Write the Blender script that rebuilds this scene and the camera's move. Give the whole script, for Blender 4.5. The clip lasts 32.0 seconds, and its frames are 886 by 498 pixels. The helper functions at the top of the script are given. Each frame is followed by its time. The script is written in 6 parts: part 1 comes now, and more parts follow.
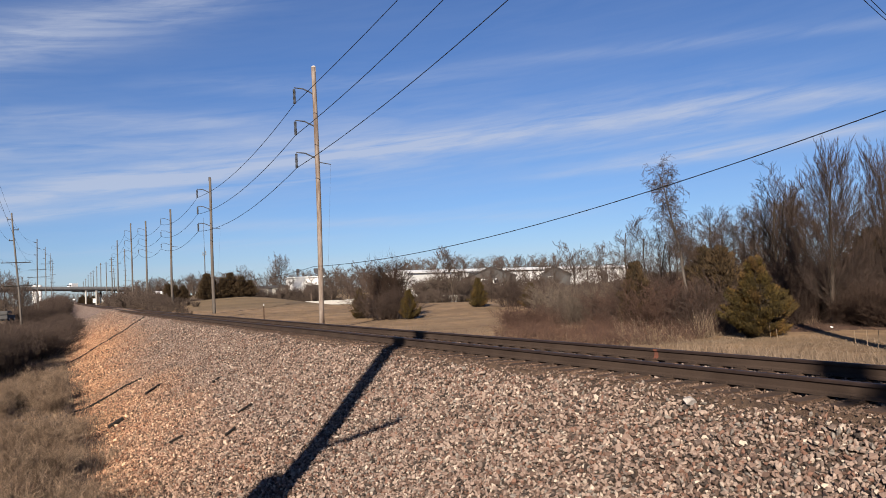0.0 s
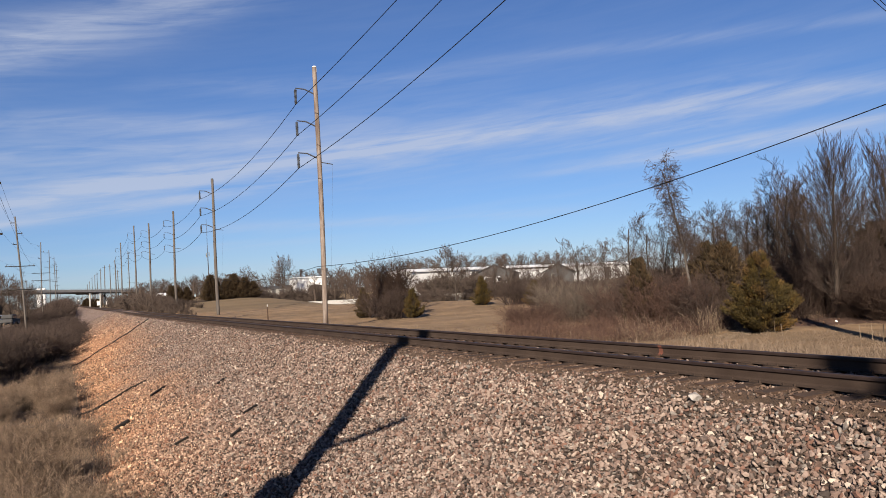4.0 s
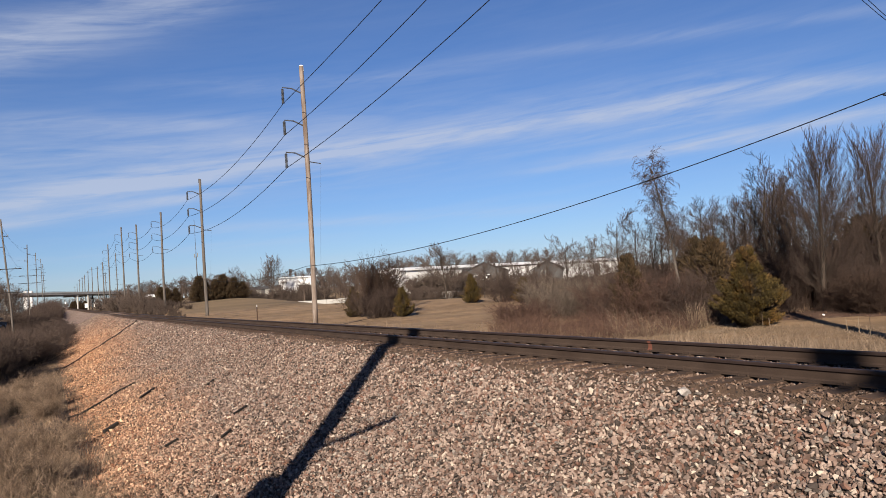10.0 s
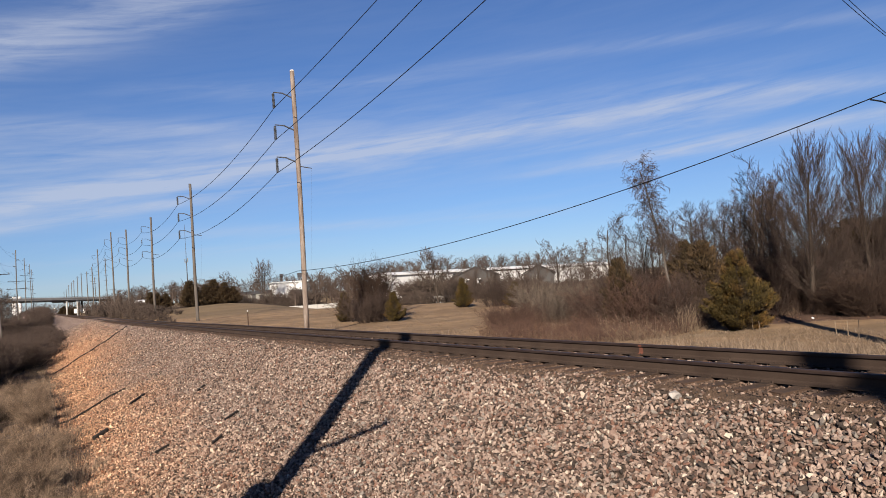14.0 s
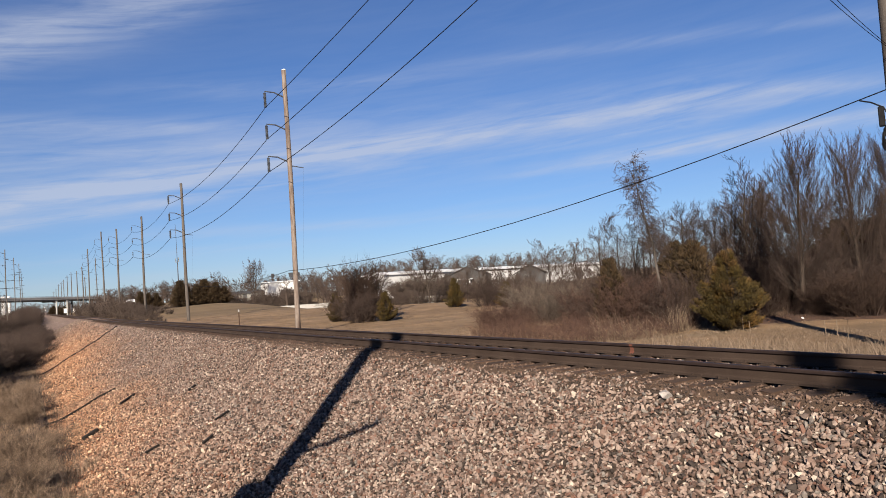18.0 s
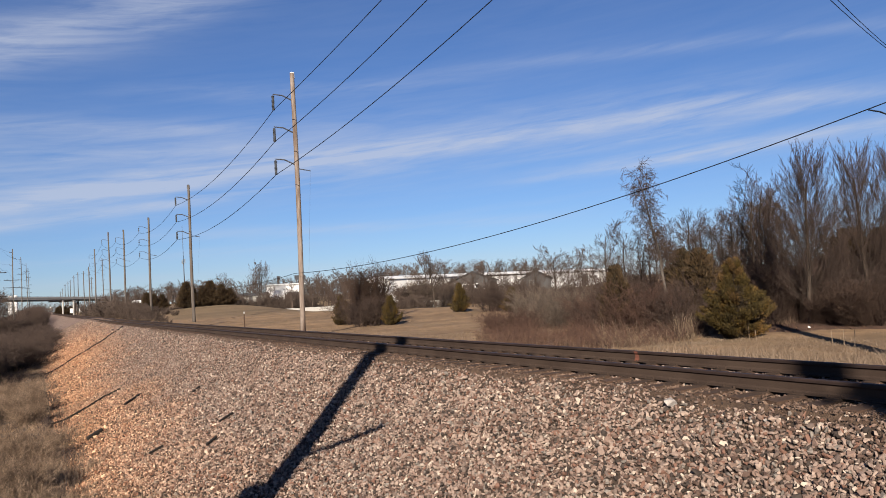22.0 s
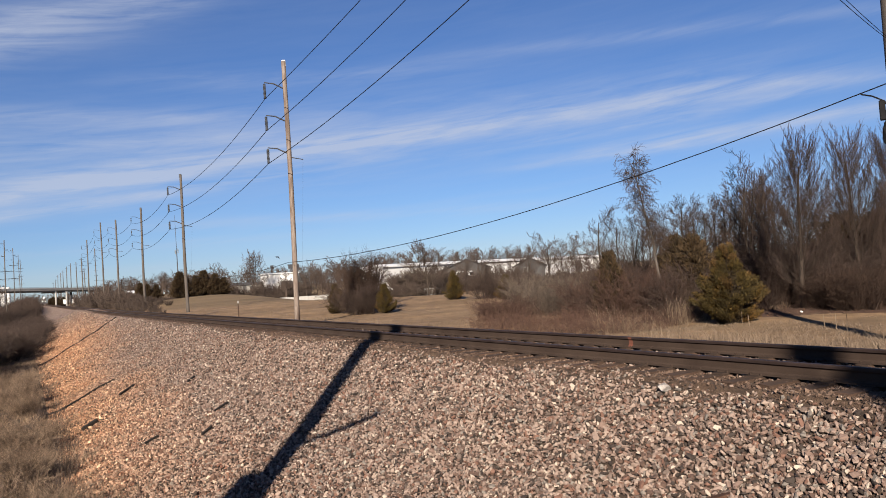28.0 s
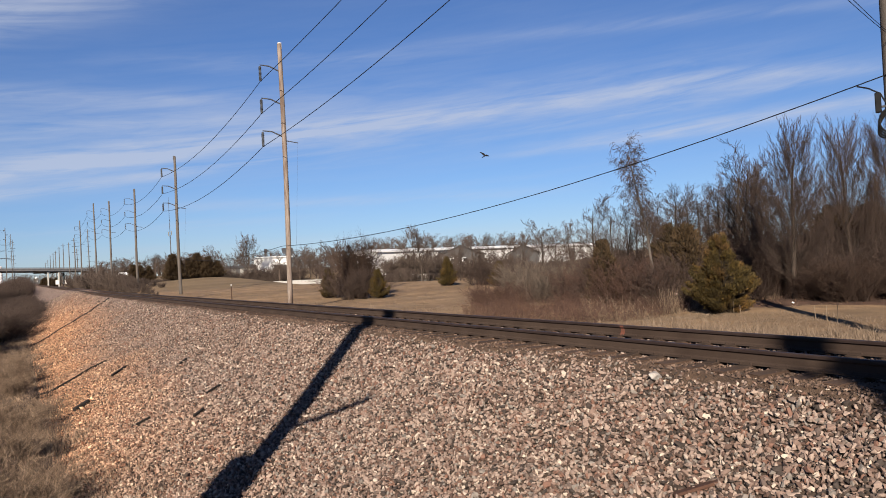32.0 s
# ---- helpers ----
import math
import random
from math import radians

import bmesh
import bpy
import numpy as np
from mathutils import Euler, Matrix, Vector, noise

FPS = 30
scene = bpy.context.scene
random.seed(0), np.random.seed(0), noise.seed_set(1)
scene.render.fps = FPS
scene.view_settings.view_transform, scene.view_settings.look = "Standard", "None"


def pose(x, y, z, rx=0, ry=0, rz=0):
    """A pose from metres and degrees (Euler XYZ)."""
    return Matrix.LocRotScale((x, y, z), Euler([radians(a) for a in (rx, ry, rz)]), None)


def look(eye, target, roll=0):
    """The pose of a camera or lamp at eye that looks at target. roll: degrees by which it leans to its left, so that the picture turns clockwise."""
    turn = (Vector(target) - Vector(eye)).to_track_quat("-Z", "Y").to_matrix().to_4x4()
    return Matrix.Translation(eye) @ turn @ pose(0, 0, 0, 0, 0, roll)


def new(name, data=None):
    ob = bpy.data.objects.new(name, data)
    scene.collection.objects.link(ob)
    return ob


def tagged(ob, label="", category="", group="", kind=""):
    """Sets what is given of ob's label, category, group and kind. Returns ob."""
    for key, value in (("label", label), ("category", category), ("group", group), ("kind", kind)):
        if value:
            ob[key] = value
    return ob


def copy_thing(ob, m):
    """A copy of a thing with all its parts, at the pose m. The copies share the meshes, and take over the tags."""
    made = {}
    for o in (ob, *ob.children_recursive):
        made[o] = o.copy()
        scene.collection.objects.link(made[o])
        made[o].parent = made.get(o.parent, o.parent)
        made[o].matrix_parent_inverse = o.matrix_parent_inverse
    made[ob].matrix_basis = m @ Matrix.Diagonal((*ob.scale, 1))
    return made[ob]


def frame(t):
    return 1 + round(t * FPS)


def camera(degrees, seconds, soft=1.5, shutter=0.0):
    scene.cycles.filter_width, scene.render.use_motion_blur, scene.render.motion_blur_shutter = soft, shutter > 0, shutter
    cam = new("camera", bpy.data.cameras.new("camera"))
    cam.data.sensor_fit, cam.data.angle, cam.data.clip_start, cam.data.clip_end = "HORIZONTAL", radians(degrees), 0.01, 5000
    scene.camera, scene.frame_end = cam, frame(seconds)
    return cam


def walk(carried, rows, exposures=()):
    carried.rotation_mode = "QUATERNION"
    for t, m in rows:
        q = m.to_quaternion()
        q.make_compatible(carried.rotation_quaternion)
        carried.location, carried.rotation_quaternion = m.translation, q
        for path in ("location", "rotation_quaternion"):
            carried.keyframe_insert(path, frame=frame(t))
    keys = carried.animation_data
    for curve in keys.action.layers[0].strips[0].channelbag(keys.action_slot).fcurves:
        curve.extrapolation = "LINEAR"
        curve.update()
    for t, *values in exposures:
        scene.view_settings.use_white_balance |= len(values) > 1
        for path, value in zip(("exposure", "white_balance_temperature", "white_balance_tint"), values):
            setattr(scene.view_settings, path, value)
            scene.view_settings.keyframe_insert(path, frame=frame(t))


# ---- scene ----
cam = camera(60, 32.0, soft=0.9)
# seconds, eye (x, y, z), heading clockwise from +y, tilt, lean
PATH = [
    (0, 0.000, 0.000, 1.580, 26.841, 2.676, 2.800),
    (0.5, 0.001, 0.005, 1.582, 26.828, 2.562, 2.890),
    (1, 0.005, 0.009, 1.583, 26.770, 2.402, 2.961),
    (1.5, 0.005, 0.010, 1.579, 26.719, 2.279, 3.120),
    (2, 0.008, -0.001, 1.584, 26.676, 2.274, 3.229),
    (2.5, 0.001, -0.003, 1.579, 26.680, 2.389, 3.293),
    (3, -0.001, 0.001, 1.581, 26.645, 2.558, 3.333),
    (3.5, 0.003, 0.010, 1.583, 26.627, 2.631, 3.398),
    (5.5, 0.003, 0.005, 1.581, 26.637, 2.246, 3.744),
    (6, 0.005, 0.001, 1.580, 26.673, 2.163, 3.835),
    (6.5, 0.006, 0.002, 1.582, 26.740, 2.113, 3.926),
    (7, 0.003, -0.002, 1.579, 26.801, 2.132, 3.999),
    (7.5, 0.017, 0.007, 1.582, 26.855, 2.118, 4.096),
    (8, 0.011, -0.004, 1.578, 26.936, 2.168, 4.108),
    (8.5, 0.014, 0.003, 1.578, 27.047, 2.177, 4.131),
    (9, 0.006, -0.001, 1.578, 27.174, 2.210, 4.140),
    (9.5, 0.009, -0.001, 1.582, 27.273, 2.278, 4.148),
    (10, 0.006, 0.005, 1.582, 27.401, 2.394, 4.119),
    (10.5, 0.005, -0.004, 1.584, 27.503, 2.558, 4.061),
    (11, 0.002, -0.003, 1.584, 27.639, 2.733, 4.057),
    (11.5, 0.001, 0.001, 1.578, 27.729, 2.911, 4.033),
    (12, -0.006, -0.004, 1.586, 27.839, 2.972, 4.087),
    (12.5, 0.003, 0.004, 1.583, 27.902, 3.003, 4.131),
    (13, -0.001, -0.010, 1.581, 27.952, 2.940, 4.171),
    (13.5, -0.002, -0.013, 1.580, 27.994, 2.828, 4.203),
    (14, -0.004, -0.009, 1.584, 28.079, 2.676, 4.279),
    (14.5, 0.001, -0.004, 1.582, 28.164, 2.575, 4.381),
    (16.5, 0.000, -0.011, 1.582, 28.547, 2.667, 4.229),
    (17, -0.000, -0.013, 1.580, 28.621, 2.701, 4.155),
    (17.5, 0.000, -0.006, 1.581, 28.676, 2.681, 4.138),
    (18, 0.000, -0.011, 1.580, 28.688, 2.623, 4.236),
    (18.5, -0.002, -0.014, 1.583, 28.706, 2.659, 4.278),
    (19, -0.001, -0.017, 1.585, 28.710, 2.764, 4.354),
    (19.5, -0.003, -0.021, 1.579, 28.727, 2.964, 4.377),
    (20, -0.004, -0.028, 1.583, 28.724, 3.136, 4.358),
    (20.5, -0.011, -0.027, 1.580, 28.697, 3.251, 4.280),
    (21, -0.001, -0.022, 1.586, 28.602, 3.239, 4.117),
    (21.5, -0.003, -0.021, 1.584, 28.455, 3.158, 3.839),
    (22, -0.001, -0.010, 1.580, 28.279, 2.989, 3.529),
    (22.5, -0.002, -0.008, 1.580, 28.206, 2.779, 3.277),
    (23, -0.000, -0.001, 1.582, 28.265, 2.604, 3.149),
    (23.5, -0.000, -0.003, 1.579, 28.444, 2.539, 3.080),
    (24, 0.001, 0.004, 1.576, 28.620, 2.531, 3.127),
    (24.5, -0.008, 0.005, 1.579, 28.697, 2.470, 3.220),
    (25, -0.002, 0.006, 1.576, 28.625, 2.364, 3.465),
    (25.5, 0.009, 0.008, 1.578, 28.453, 2.242, 3.763),
    (27.5, 0.004, -0.001, 1.577, 28.577, 2.190, 4.028),
    (28, 0.004, -0.000, 1.578, 28.687, 2.051, 4.006),
    (28.5, 0.002, 0.001, 1.577, 28.792, 1.956, 3.891),
    (29, 0.005, -0.002, 1.580, 28.893, 1.928, 3.677),
    (29.5, 0.005, 0.000, 1.578, 29.042, 2.004, 3.397),
    (30, -0.003, -0.002, 1.574, 29.161, 2.039, 3.162),
    (30.5, 0.002, -0.009, 1.574, 29.181, 1.945, 2.987),
    (31, 0.001, -0.006, 1.574, 29.157, 1.710, 2.937),
    (31.5, 0.010, 0.001, 1.576, 29.069, 1.348, 3.014),
    (32, 0.009, -0.001, 1.573, 29.063, 0.987, 3.171),
]


def held(x, y, z, heading, tilt, lean):
    a, b = radians(heading), radians(tilt)
    aim = Vector((math.sin(a) * math.cos(b), math.cos(a) * math.cos(b), math.sin(b)))
    return look((x, y, z), Vector((x, y, z)) + aim, -lean)


walk(cam, [(r[0], held(*r[1:])) for r in PATH], exposures=[(0.0, 1.27), (32.0, 1.27)])

# ---------------------------------------------------------------- world and sun
SUN_AZ, SUN_EL = 38.0 + 180.0, 24.0          # where the sun stands: clockwise from +y, and its height
world = bpy.data.worlds.new("sky")
scene.world = world
world.use_nodes = True


def build_sky():
    nt = world.node_tree
    nt.nodes.clear()
    N = lambda kind: nt.nodes.new(kind)
    L = nt.links.new

    def op(kind, a, b=None, c=None, clamp=False):
        n = N("ShaderNodeMath")
        n.operation, n.use_clamp = kind, clamp
        for i, v in enumerate((a, b, c)):
            if v is None:
                continue
            if isinstance(v, (int, float)):
                n.inputs[i].default_value = v
            else:
                L(v, n.inputs[i])
        return n.outputs[0]

    out, bg = N("ShaderNodeOutputWorld"), N("ShaderNodeBackground")
    sky = N("ShaderNodeTexSky")
    sky.sky_type, sky.sun_disc = "NISHITA", False
    sky.sun_elevation, sky.sun_rotation = radians(SUN_EL), radians(SUN_AZ)
    sky.air_density, sky.dust_density, sky.ozone_density = 1.0, 0.0, 4.0
    tc = N("ShaderNodeTexCoord")
    sep = N("ShaderNodeSeparateXYZ")
    L(tc.outputs["Generated"], sep.inputs[0])
    az = op("MULTIPLY", op("ARCTAN2", sep.outputs[0], sep.outputs[1]), 57.2958)
    el = op("MULTIPLY", op("ARCSINE", sep.outputs[2]), 57.2958)

    def noise_at(sx, sy, skew, detail, rough, dist=0.0, off=0.0):
        co = N("ShaderNodeCombineXYZ")
        L(op("MULTIPLY", az, sx), co.inputs[0])
        L(op("MULTIPLY", op("SUBTRACT", el, op("MULTIPLY", az, skew)), sy), co.inputs[1])
        co.inputs[2].default_value = off
        n = N("ShaderNodeTexNoise")
        n.inputs["Scale"].default_value = 1.0
        n.inputs["Detail"].default_value = detail
        n.inputs["Roughness"].default_value = rough
        n.inputs["Distortion"].default_value = dist
        L(co.outputs[0], n.inputs["Vector"])
        return n.outputs[0]

    broad = noise_at(0.05, 0.35, 0.07, 3, 0.55, 0.6, 3.1)
    fine = noise_at(0.075, 0.85, 0.085, 7, 0.58, 0.5, 7.7)
    wisp = noise_at(0.2, 1.7, 0.10, 6, 0.6, 0.7, 1.3)
    streak = op("ADD", op("MULTIPLY", fine, 0.65), op("MULTIPLY", wisp, 0.35))

    def band(a, b, c, width, strength, lo=-999.0, hi=999.0):
        """A long veil of cirrus along el = a + b az + c az^2, between two headings."""
        mid = op("ADD", op("ADD", op("MULTIPLY", op("MULTIPLY", az, az), c), op("MULTIPLY", az, b)), a)
        d = op("DIVIDE", op("SUBTRACT", el, mid), width)
        g = op("POWER", 2.718, op("MULTIPLY", op("MULTIPLY", d, d), -1.0))
        if lo > -900:
            m = N("ShaderNodeMapRange")
            m.inputs[1].default_value, m.inputs[2].default_value = lo, lo + 12
            L(az, m.inputs[0])
            g = op("MULTIPLY", g, m.outputs[0])
        if hi < 900:
            m = N("ShaderNodeMapRange")
            m.inputs[1].default_value, m.inputs[2].default_value = hi, hi - 14
            L(az, m.inputs[0])
            g = op("MULTIPLY", g, m.outputs[0])
        return op("MULTIPLY", g, strength)

    veil = band(7.45, 0.160, -0.00162, 0.75, 0.95, -999, 62)
    # height at heading 0, slope, bend, half width, strength, and the headings between which it shows
    for args in ((6.0, 0.125, 0.0, 0.32, 0.75, -999, 27), (4.9, 0.0, 0.0, 0.4, 0.42, 2, 44), (3.3, 0.03, 0.0, 0.35, 0.32, -999, 24), (1.9, 0.01, 0.0, 0.3, 0.25, -999, 40),
                 (6.9, 0.033, 0.0, 0.6, 0.95, 34, 999), (9.5, 0.06, 0.0, 2.6, 0.30, -999, 34), (6.8, 0.07, 0.0, 0.3, 0.6, 29, 60), (6.3, 0.04, 0.0, 0.25, 0.65, 30, 52), (3.2, 0.08, 0.0, 0.25, 0.3, 26, 46),
                 (17.7, 0.34, 0.0, 1.8, 0.85, -999, 24), (12.2, 0.01, 0.0, 0.7, 0.42, -999, 24), (10.3, 0.05, 0.0, 0.6, 0.32, -999, 26), (14.6, 0.02, 0.0, 0.6, 0.3, 3, 36),
                 (12.3, 0.2, -0.0026, 0.45, 0.27, 22, 999), (11.5, 0.03, 0.0, 1.0, 0.22, 20, 60), (9.3, 0.2, -0.003, 0.5, 0.3, 40, 999), (7.2, 0.15, -0.0016, 2.2, 0.24, -999, 58)):
        veil = op("ADD", veil, band(*args))
    veil = op("ADD", veil, op("MULTIPLY", broad, 0.14))
    m = N("ShaderNodeMapRange")
    m.inputs[1].default_value, m.inputs[2].default_value, m.inputs[3].default_value, m.inputs[4].default_value = 0.34, 0.66, 0.12, 1.2
    L(streak, m.inputs[0])
    cover = op("MULTIPLY", veil, m.outputs[0], clamp=True)
    up = N("ShaderNodeMapRange")                      # no cloud drawn below the skyline
    up.inputs[1].default_value, up.inputs[2].default_value = 0.0, 2.5
    L(el, up.inputs[0])
    cover = op("MULTIPLY", op("MULTIPLY", cover, up.outputs[0]), 0.68)
    mix = N("ShaderNodeMix")
    mix.data_type = "RGBA"
    L(cover, mix.inputs[0])
    tint = N("ShaderNodeMix")
    tint.data_type, tint.blend_type = "RGBA", "MULTIPLY"
    tint.inputs[0].default_value = 1.0
    L(sky.outputs[0], tint.inputs[6])
    haze = N("ShaderNodeMix")                        # the air turns paler and bluer towards the skyline
    haze.data_type = "RGBA"
    low = N("ShaderNodeMapRange")
    low.inputs[1].default_value, low.inputs[2].default_value = 0.0, 9.0
    L(el, low.inputs[0])
    L(low.outputs[0], haze.inputs[0])
    haze.inputs[6].default_value, haze.inputs[7].default_value = (0.77, 0.925, 1.36, 1), (0.77, 0.925, 1.27, 1)
    L(haze.outputs[2], tint.inputs[7])
    L(tint.outputs[2], mix.inputs[6])
    mix.inputs[7].default_value = (7.6, 8.2, 9.8, 1)
    L(mix.outputs[2], bg.inputs[0])
    bg.inputs[1].default_value = 0.0305
    L(bg.outputs[0], out.inputs[0])


build_sky()
sun = new("sun", bpy.data.lights.new("sun", "SUN"))
sun.data.energy, sun.data.angle, sun.data.color = 5.0, radians(0.55), (1.0, 0.885, 0.755)
a, b = radians(SUN_AZ), radians(SUN_EL)
sun.matrix_world = look((60 * math.sin(a), 60 * math.cos(a), 30), (60 * math.sin(a) - math.sin(a) * math.cos(b), 60 * math.cos(a) - math.cos(a) * math.cos(b), 30 - math.sin(b)))

# ---------------------------------------------------------------- materials


def mat(name, c1, c2, scale=4.0, rough=0.85, bump=0.2, fine=40.0, metal=0.0, per_island=0.0, per_object=0.0, c3=None, stretch=(1, 1, 1), spec=0.3, bump_dist=0.02):
    """A surface of two tones mixed by a broad and a fine noise, with fine relief; c3: a third tone in larger stains."""
    m = bpy.data.materials.new(name)
    m.use_nodes = True
    nt = m.node_tree
    N, L = nt.nodes.new, nt.links.new
    p = nt.nodes["Principled BSDF"]
    p.inputs["Roughness"].default_value, p.inputs["Metallic"].default_value = rough, metal
    p.inputs["Specular IOR Level"].default_value = spec
    tc, mp = N("ShaderNodeTexCoord"), N("ShaderNodeMapping")
    mp.inputs["Scale"].default_value = stretch
    L(tc.outputs["Object"], mp.inputs[0])

    def nz(s, d, r=0.6):
        n = N("ShaderNodeTexNoise")
        n.inputs["Scale"].default_value, n.inputs["Detail"].default_value, n.inputs["Roughness"].default_value = s, d, r
        L(mp.outputs[0], n.inputs["Vector"])
        return n.outputs[0]

    def mixed(fac, x, y, blend="MIX"):
        n = N("ShaderNodeMix")
        n.data_type, n.blend_type = "RGBA", blend
        if isinstance(fac, float):
            n.inputs[0].default_value = fac
        else:
            L(fac, n.inputs[0])
        for i, v in ((6, x), (7, y)):
            if isinstance(v, tuple):
                n.inputs[i].default_value = (*v, 1)
            else:
                L(v, n.inputs[i])
        return n.outputs[2]

    def ramp(v, lo, hi):
        n = N("ShaderNodeMapRange")
        n.inputs[1].default_value, n.inputs[2].default_value = lo, hi
        L(v, n.inputs[0])
        return n.outputs[0]

    f = nz(fine, 4)
    col = mixed(ramp(nz(scale, 5), 0.35, 0.65), c1, c2)
    if c3:
        col = mixed(ramp(nz(scale * 0.23, 4), 0.5, 0.68), col, c3)
    grain = ramp(f, 0.2, 0.8)
    g = N("ShaderNodeCombineColor")
    mr = N("ShaderNodeMapRange")
    mr.inputs[3].default_value, mr.inputs[4].default_value = 0.72, 1.25
    L(grain, mr.inputs[0])
    for i in range(3):
        L(mr.outputs[0], g.inputs[i])
    col = mixed(1.0, col, g.outputs[0], "MULTIPLY")
    if per_island or per_object:
        src = N("ShaderNodeNewGeometry").outputs["Random Per Island"] if per_island else N("ShaderNodeObjectInfo").outputs["Random"]
        amount = per_island or per_object
        h = N("ShaderNodeHueSaturation")
        vr = N("ShaderNodeMapRange")
        vr.inputs[3].default_value, vr.inputs[4].default_value = 1 - amount, 1 + amount
        L(src, vr.inputs[0])
        L(vr.outputs[0], h.inputs["Value"])
        L(col, h.inputs["Color"])
        col = h.outputs[0]
    L(col, p.inputs["Base Color"])
    if bump:
        bp = N("ShaderNodeBump")
        bp.inputs["Strength"].default_value, bp.inputs["Distance"].default_value = bump, bump_dist
        L(f, bp.inputs["Height"])
        L(bp.outputs[0], p.inputs["Normal"])
    return m


def stone_mat(name, tones, orange=False):
    """Crushed stone: each island takes a tone of its own from a row of tones."""
    m = bpy.data.materials.new(name)
    m.use_nodes = True
    nt = m.node_tree
    N, L = nt.nodes.new, nt.links.new
    p = nt.nodes["Principled BSDF"]
    p.inputs["Roughness"].default_value, p.inputs["Specular IOR Level"].default_value = 0.85, 0.25
    geo, r = N("ShaderNodeNewGeometry"), N("ShaderNodeValToRGB")
    r.color_ramp.interpolation = "CONSTANT"
    while len(r.color_ramp.elements) < len(tones):
        r.color_ramp.elements.new(0.5)
    acc = 0.0
    total = sum(w for w, _ in tones)
    for e, (w, c) in zip(r.color_ramp.elements, tones):
        e.position, e.color = acc / total, (*c, 1)
        acc += w
    L(geo.outputs["Random Per Island"], r.inputs[0])
    tc, n1 = N("ShaderNodeTexCoord"), N("ShaderNodeTexNoise")
    n1.inputs["Scale"].default_value, n1.inputs["Detail"].default_value = 45.0, 4
    L(tc.outputs["Object"], n1.inputs["Vector"])
    mr = N("ShaderNodeMapRange")
    mr.inputs[3].default_value, mr.inputs[4].default_value = 0.65, 1.3
    L(n1.outputs[0], mr.inputs[0])
    cc = N("ShaderNodeCombineColor")
    for i in range(3):
        L(mr.outputs[0], cc.inputs[i])
    mx = N("ShaderNodeMix")
    mx.data_type, mx.blend_type = "RGBA", "MULTIPLY"
    mx.inputs[0].default_value = 1.0
    L(r.outputs[0], mx.inputs[6])
    L(cc.outputs[0], mx.inputs[7])
    col = mx.outputs[2]
    if orange:
        col = clay_stain(nt, tc, col, 0.85)
    L(col, p.inputs["Base Color"])
    bp = N("ShaderNodeBump")
    bp.inputs["Strength"].default_value, bp.inputs["Distance"].default_value = 0.5, 0.01
    L(n1.outputs[0], bp.inputs["Height"])
    L(bp.outputs[0], p.inputs["Normal"])
    return m


def clay_stain(nt, tc, col, most):
    """Orange clay washed over the foot of the bank, further along the line, with a ragged upper edge."""
    N, L = nt.nodes.new, nt.links.new
    sep, n2 = N("ShaderNodeSeparateXYZ"), N("ShaderNodeTexNoise")
    L(tc.outputs["Object"], sep.inputs[0])
    n2.inputs["Scale"].default_value, n2.inputs["Detail"].default_value = 0.35, 5
    L(tc.outputs["Object"], n2.inputs["Vector"])

    def op(kind, a, b):
        n = N("ShaderNodeMath")
        n.operation = kind
        for i, v in enumerate((a, b)):
            if isinstance(v, float):
                n.inputs[i].default_value = v
            else:
                L(v, n.inputs[i])
        return n.outputs[0]

    edge = op("ADD", op("MULTIPLY", sep.outputs[1], 0.050), 1.7)          # upper edge of the wash
    d = op("ADD", op("SUBTRACT", edge, sep.outputs[0]), op("MULTIPLY", op("SUBTRACT", n2.outputs[0], 0.5), 5.0))
    mr = N("ShaderNodeMapRange")
    mr.inputs[1].default_value, mr.inputs[2].default_value, mr.inputs[4].default_value = -1.5, 2.2, most
    L(d, mr.inputs[0])
    near = N("ShaderNodeMapRange")
    near.inputs[1].default_value, near.inputs[2].default_value = 6.0, 24.0
    L(sep.outputs[1], near.inputs[0])
    far = N("ShaderNodeMapRange")
    far.inputs[1].default_value, far.inputs[2].default_value = 130.0, 75.0
    L(sep.outputs[1], far.inputs[0])
    fac = op("MULTIPLY", op("MULTIPLY", mr.outputs[0], near.outputs[0]), far.outputs[0])
    mx = N("ShaderNodeMix")
    mx.data_type = "RGBA"
    L(fac, mx.inputs[0])
    L(col, mx.inputs[6])
    tint = N("ShaderNodeMix")
    tint.data_type, tint.blend_type = "RGBA", "MULTIPLY"
    tint.inputs[0].default_value = 1.0
    L(col, tint.inputs[6])
    tint.inputs[7].default_value = (1.85, 1.40, 0.97, 1)
    L(tint.outputs[2], mx.inputs[7])
    return mx.outputs[2]


TONES = [(17, (0.150, 0.101, 0.079)), (16, (0.192, 0.139, 0.112)), (14, (0.078, 0.049, 0.037)), (10, (0.102, 0.075, 0.061)), (15, (0.238, 0.178, 0.142)),
         (11, (0.036, 0.027, 0.022)), (5, (0.34, 0.278, 0.222)), (8, (0.126, 0.068, 0.048)), (6, (0.150, 0.128, 0.109))]
M = {}
M["stone"] = stone_mat("crushed_stone", TONES, True)
M["bed"] = None
M["soil"] = mat("soil", (0.05697, 0.04042, 0.02695), (0.07826, 0.05708, 0.03804), 1.5, 0.95, 0.4, 30)
M["bark"] = mat("bark", (0.0245, 0.0170, 0.0122), (0.0405, 0.0290, 0.0212), 6, 0.9, 0.5, 40, stretch=(1, 1, 0.25))
M["bark_pale"] = mat("bark_pale", (0.048, 0.039, 0.032), (0.080, 0.067, 0.056), 5, 0.9, 0.4, 30, stretch=(1, 1, 0.3))
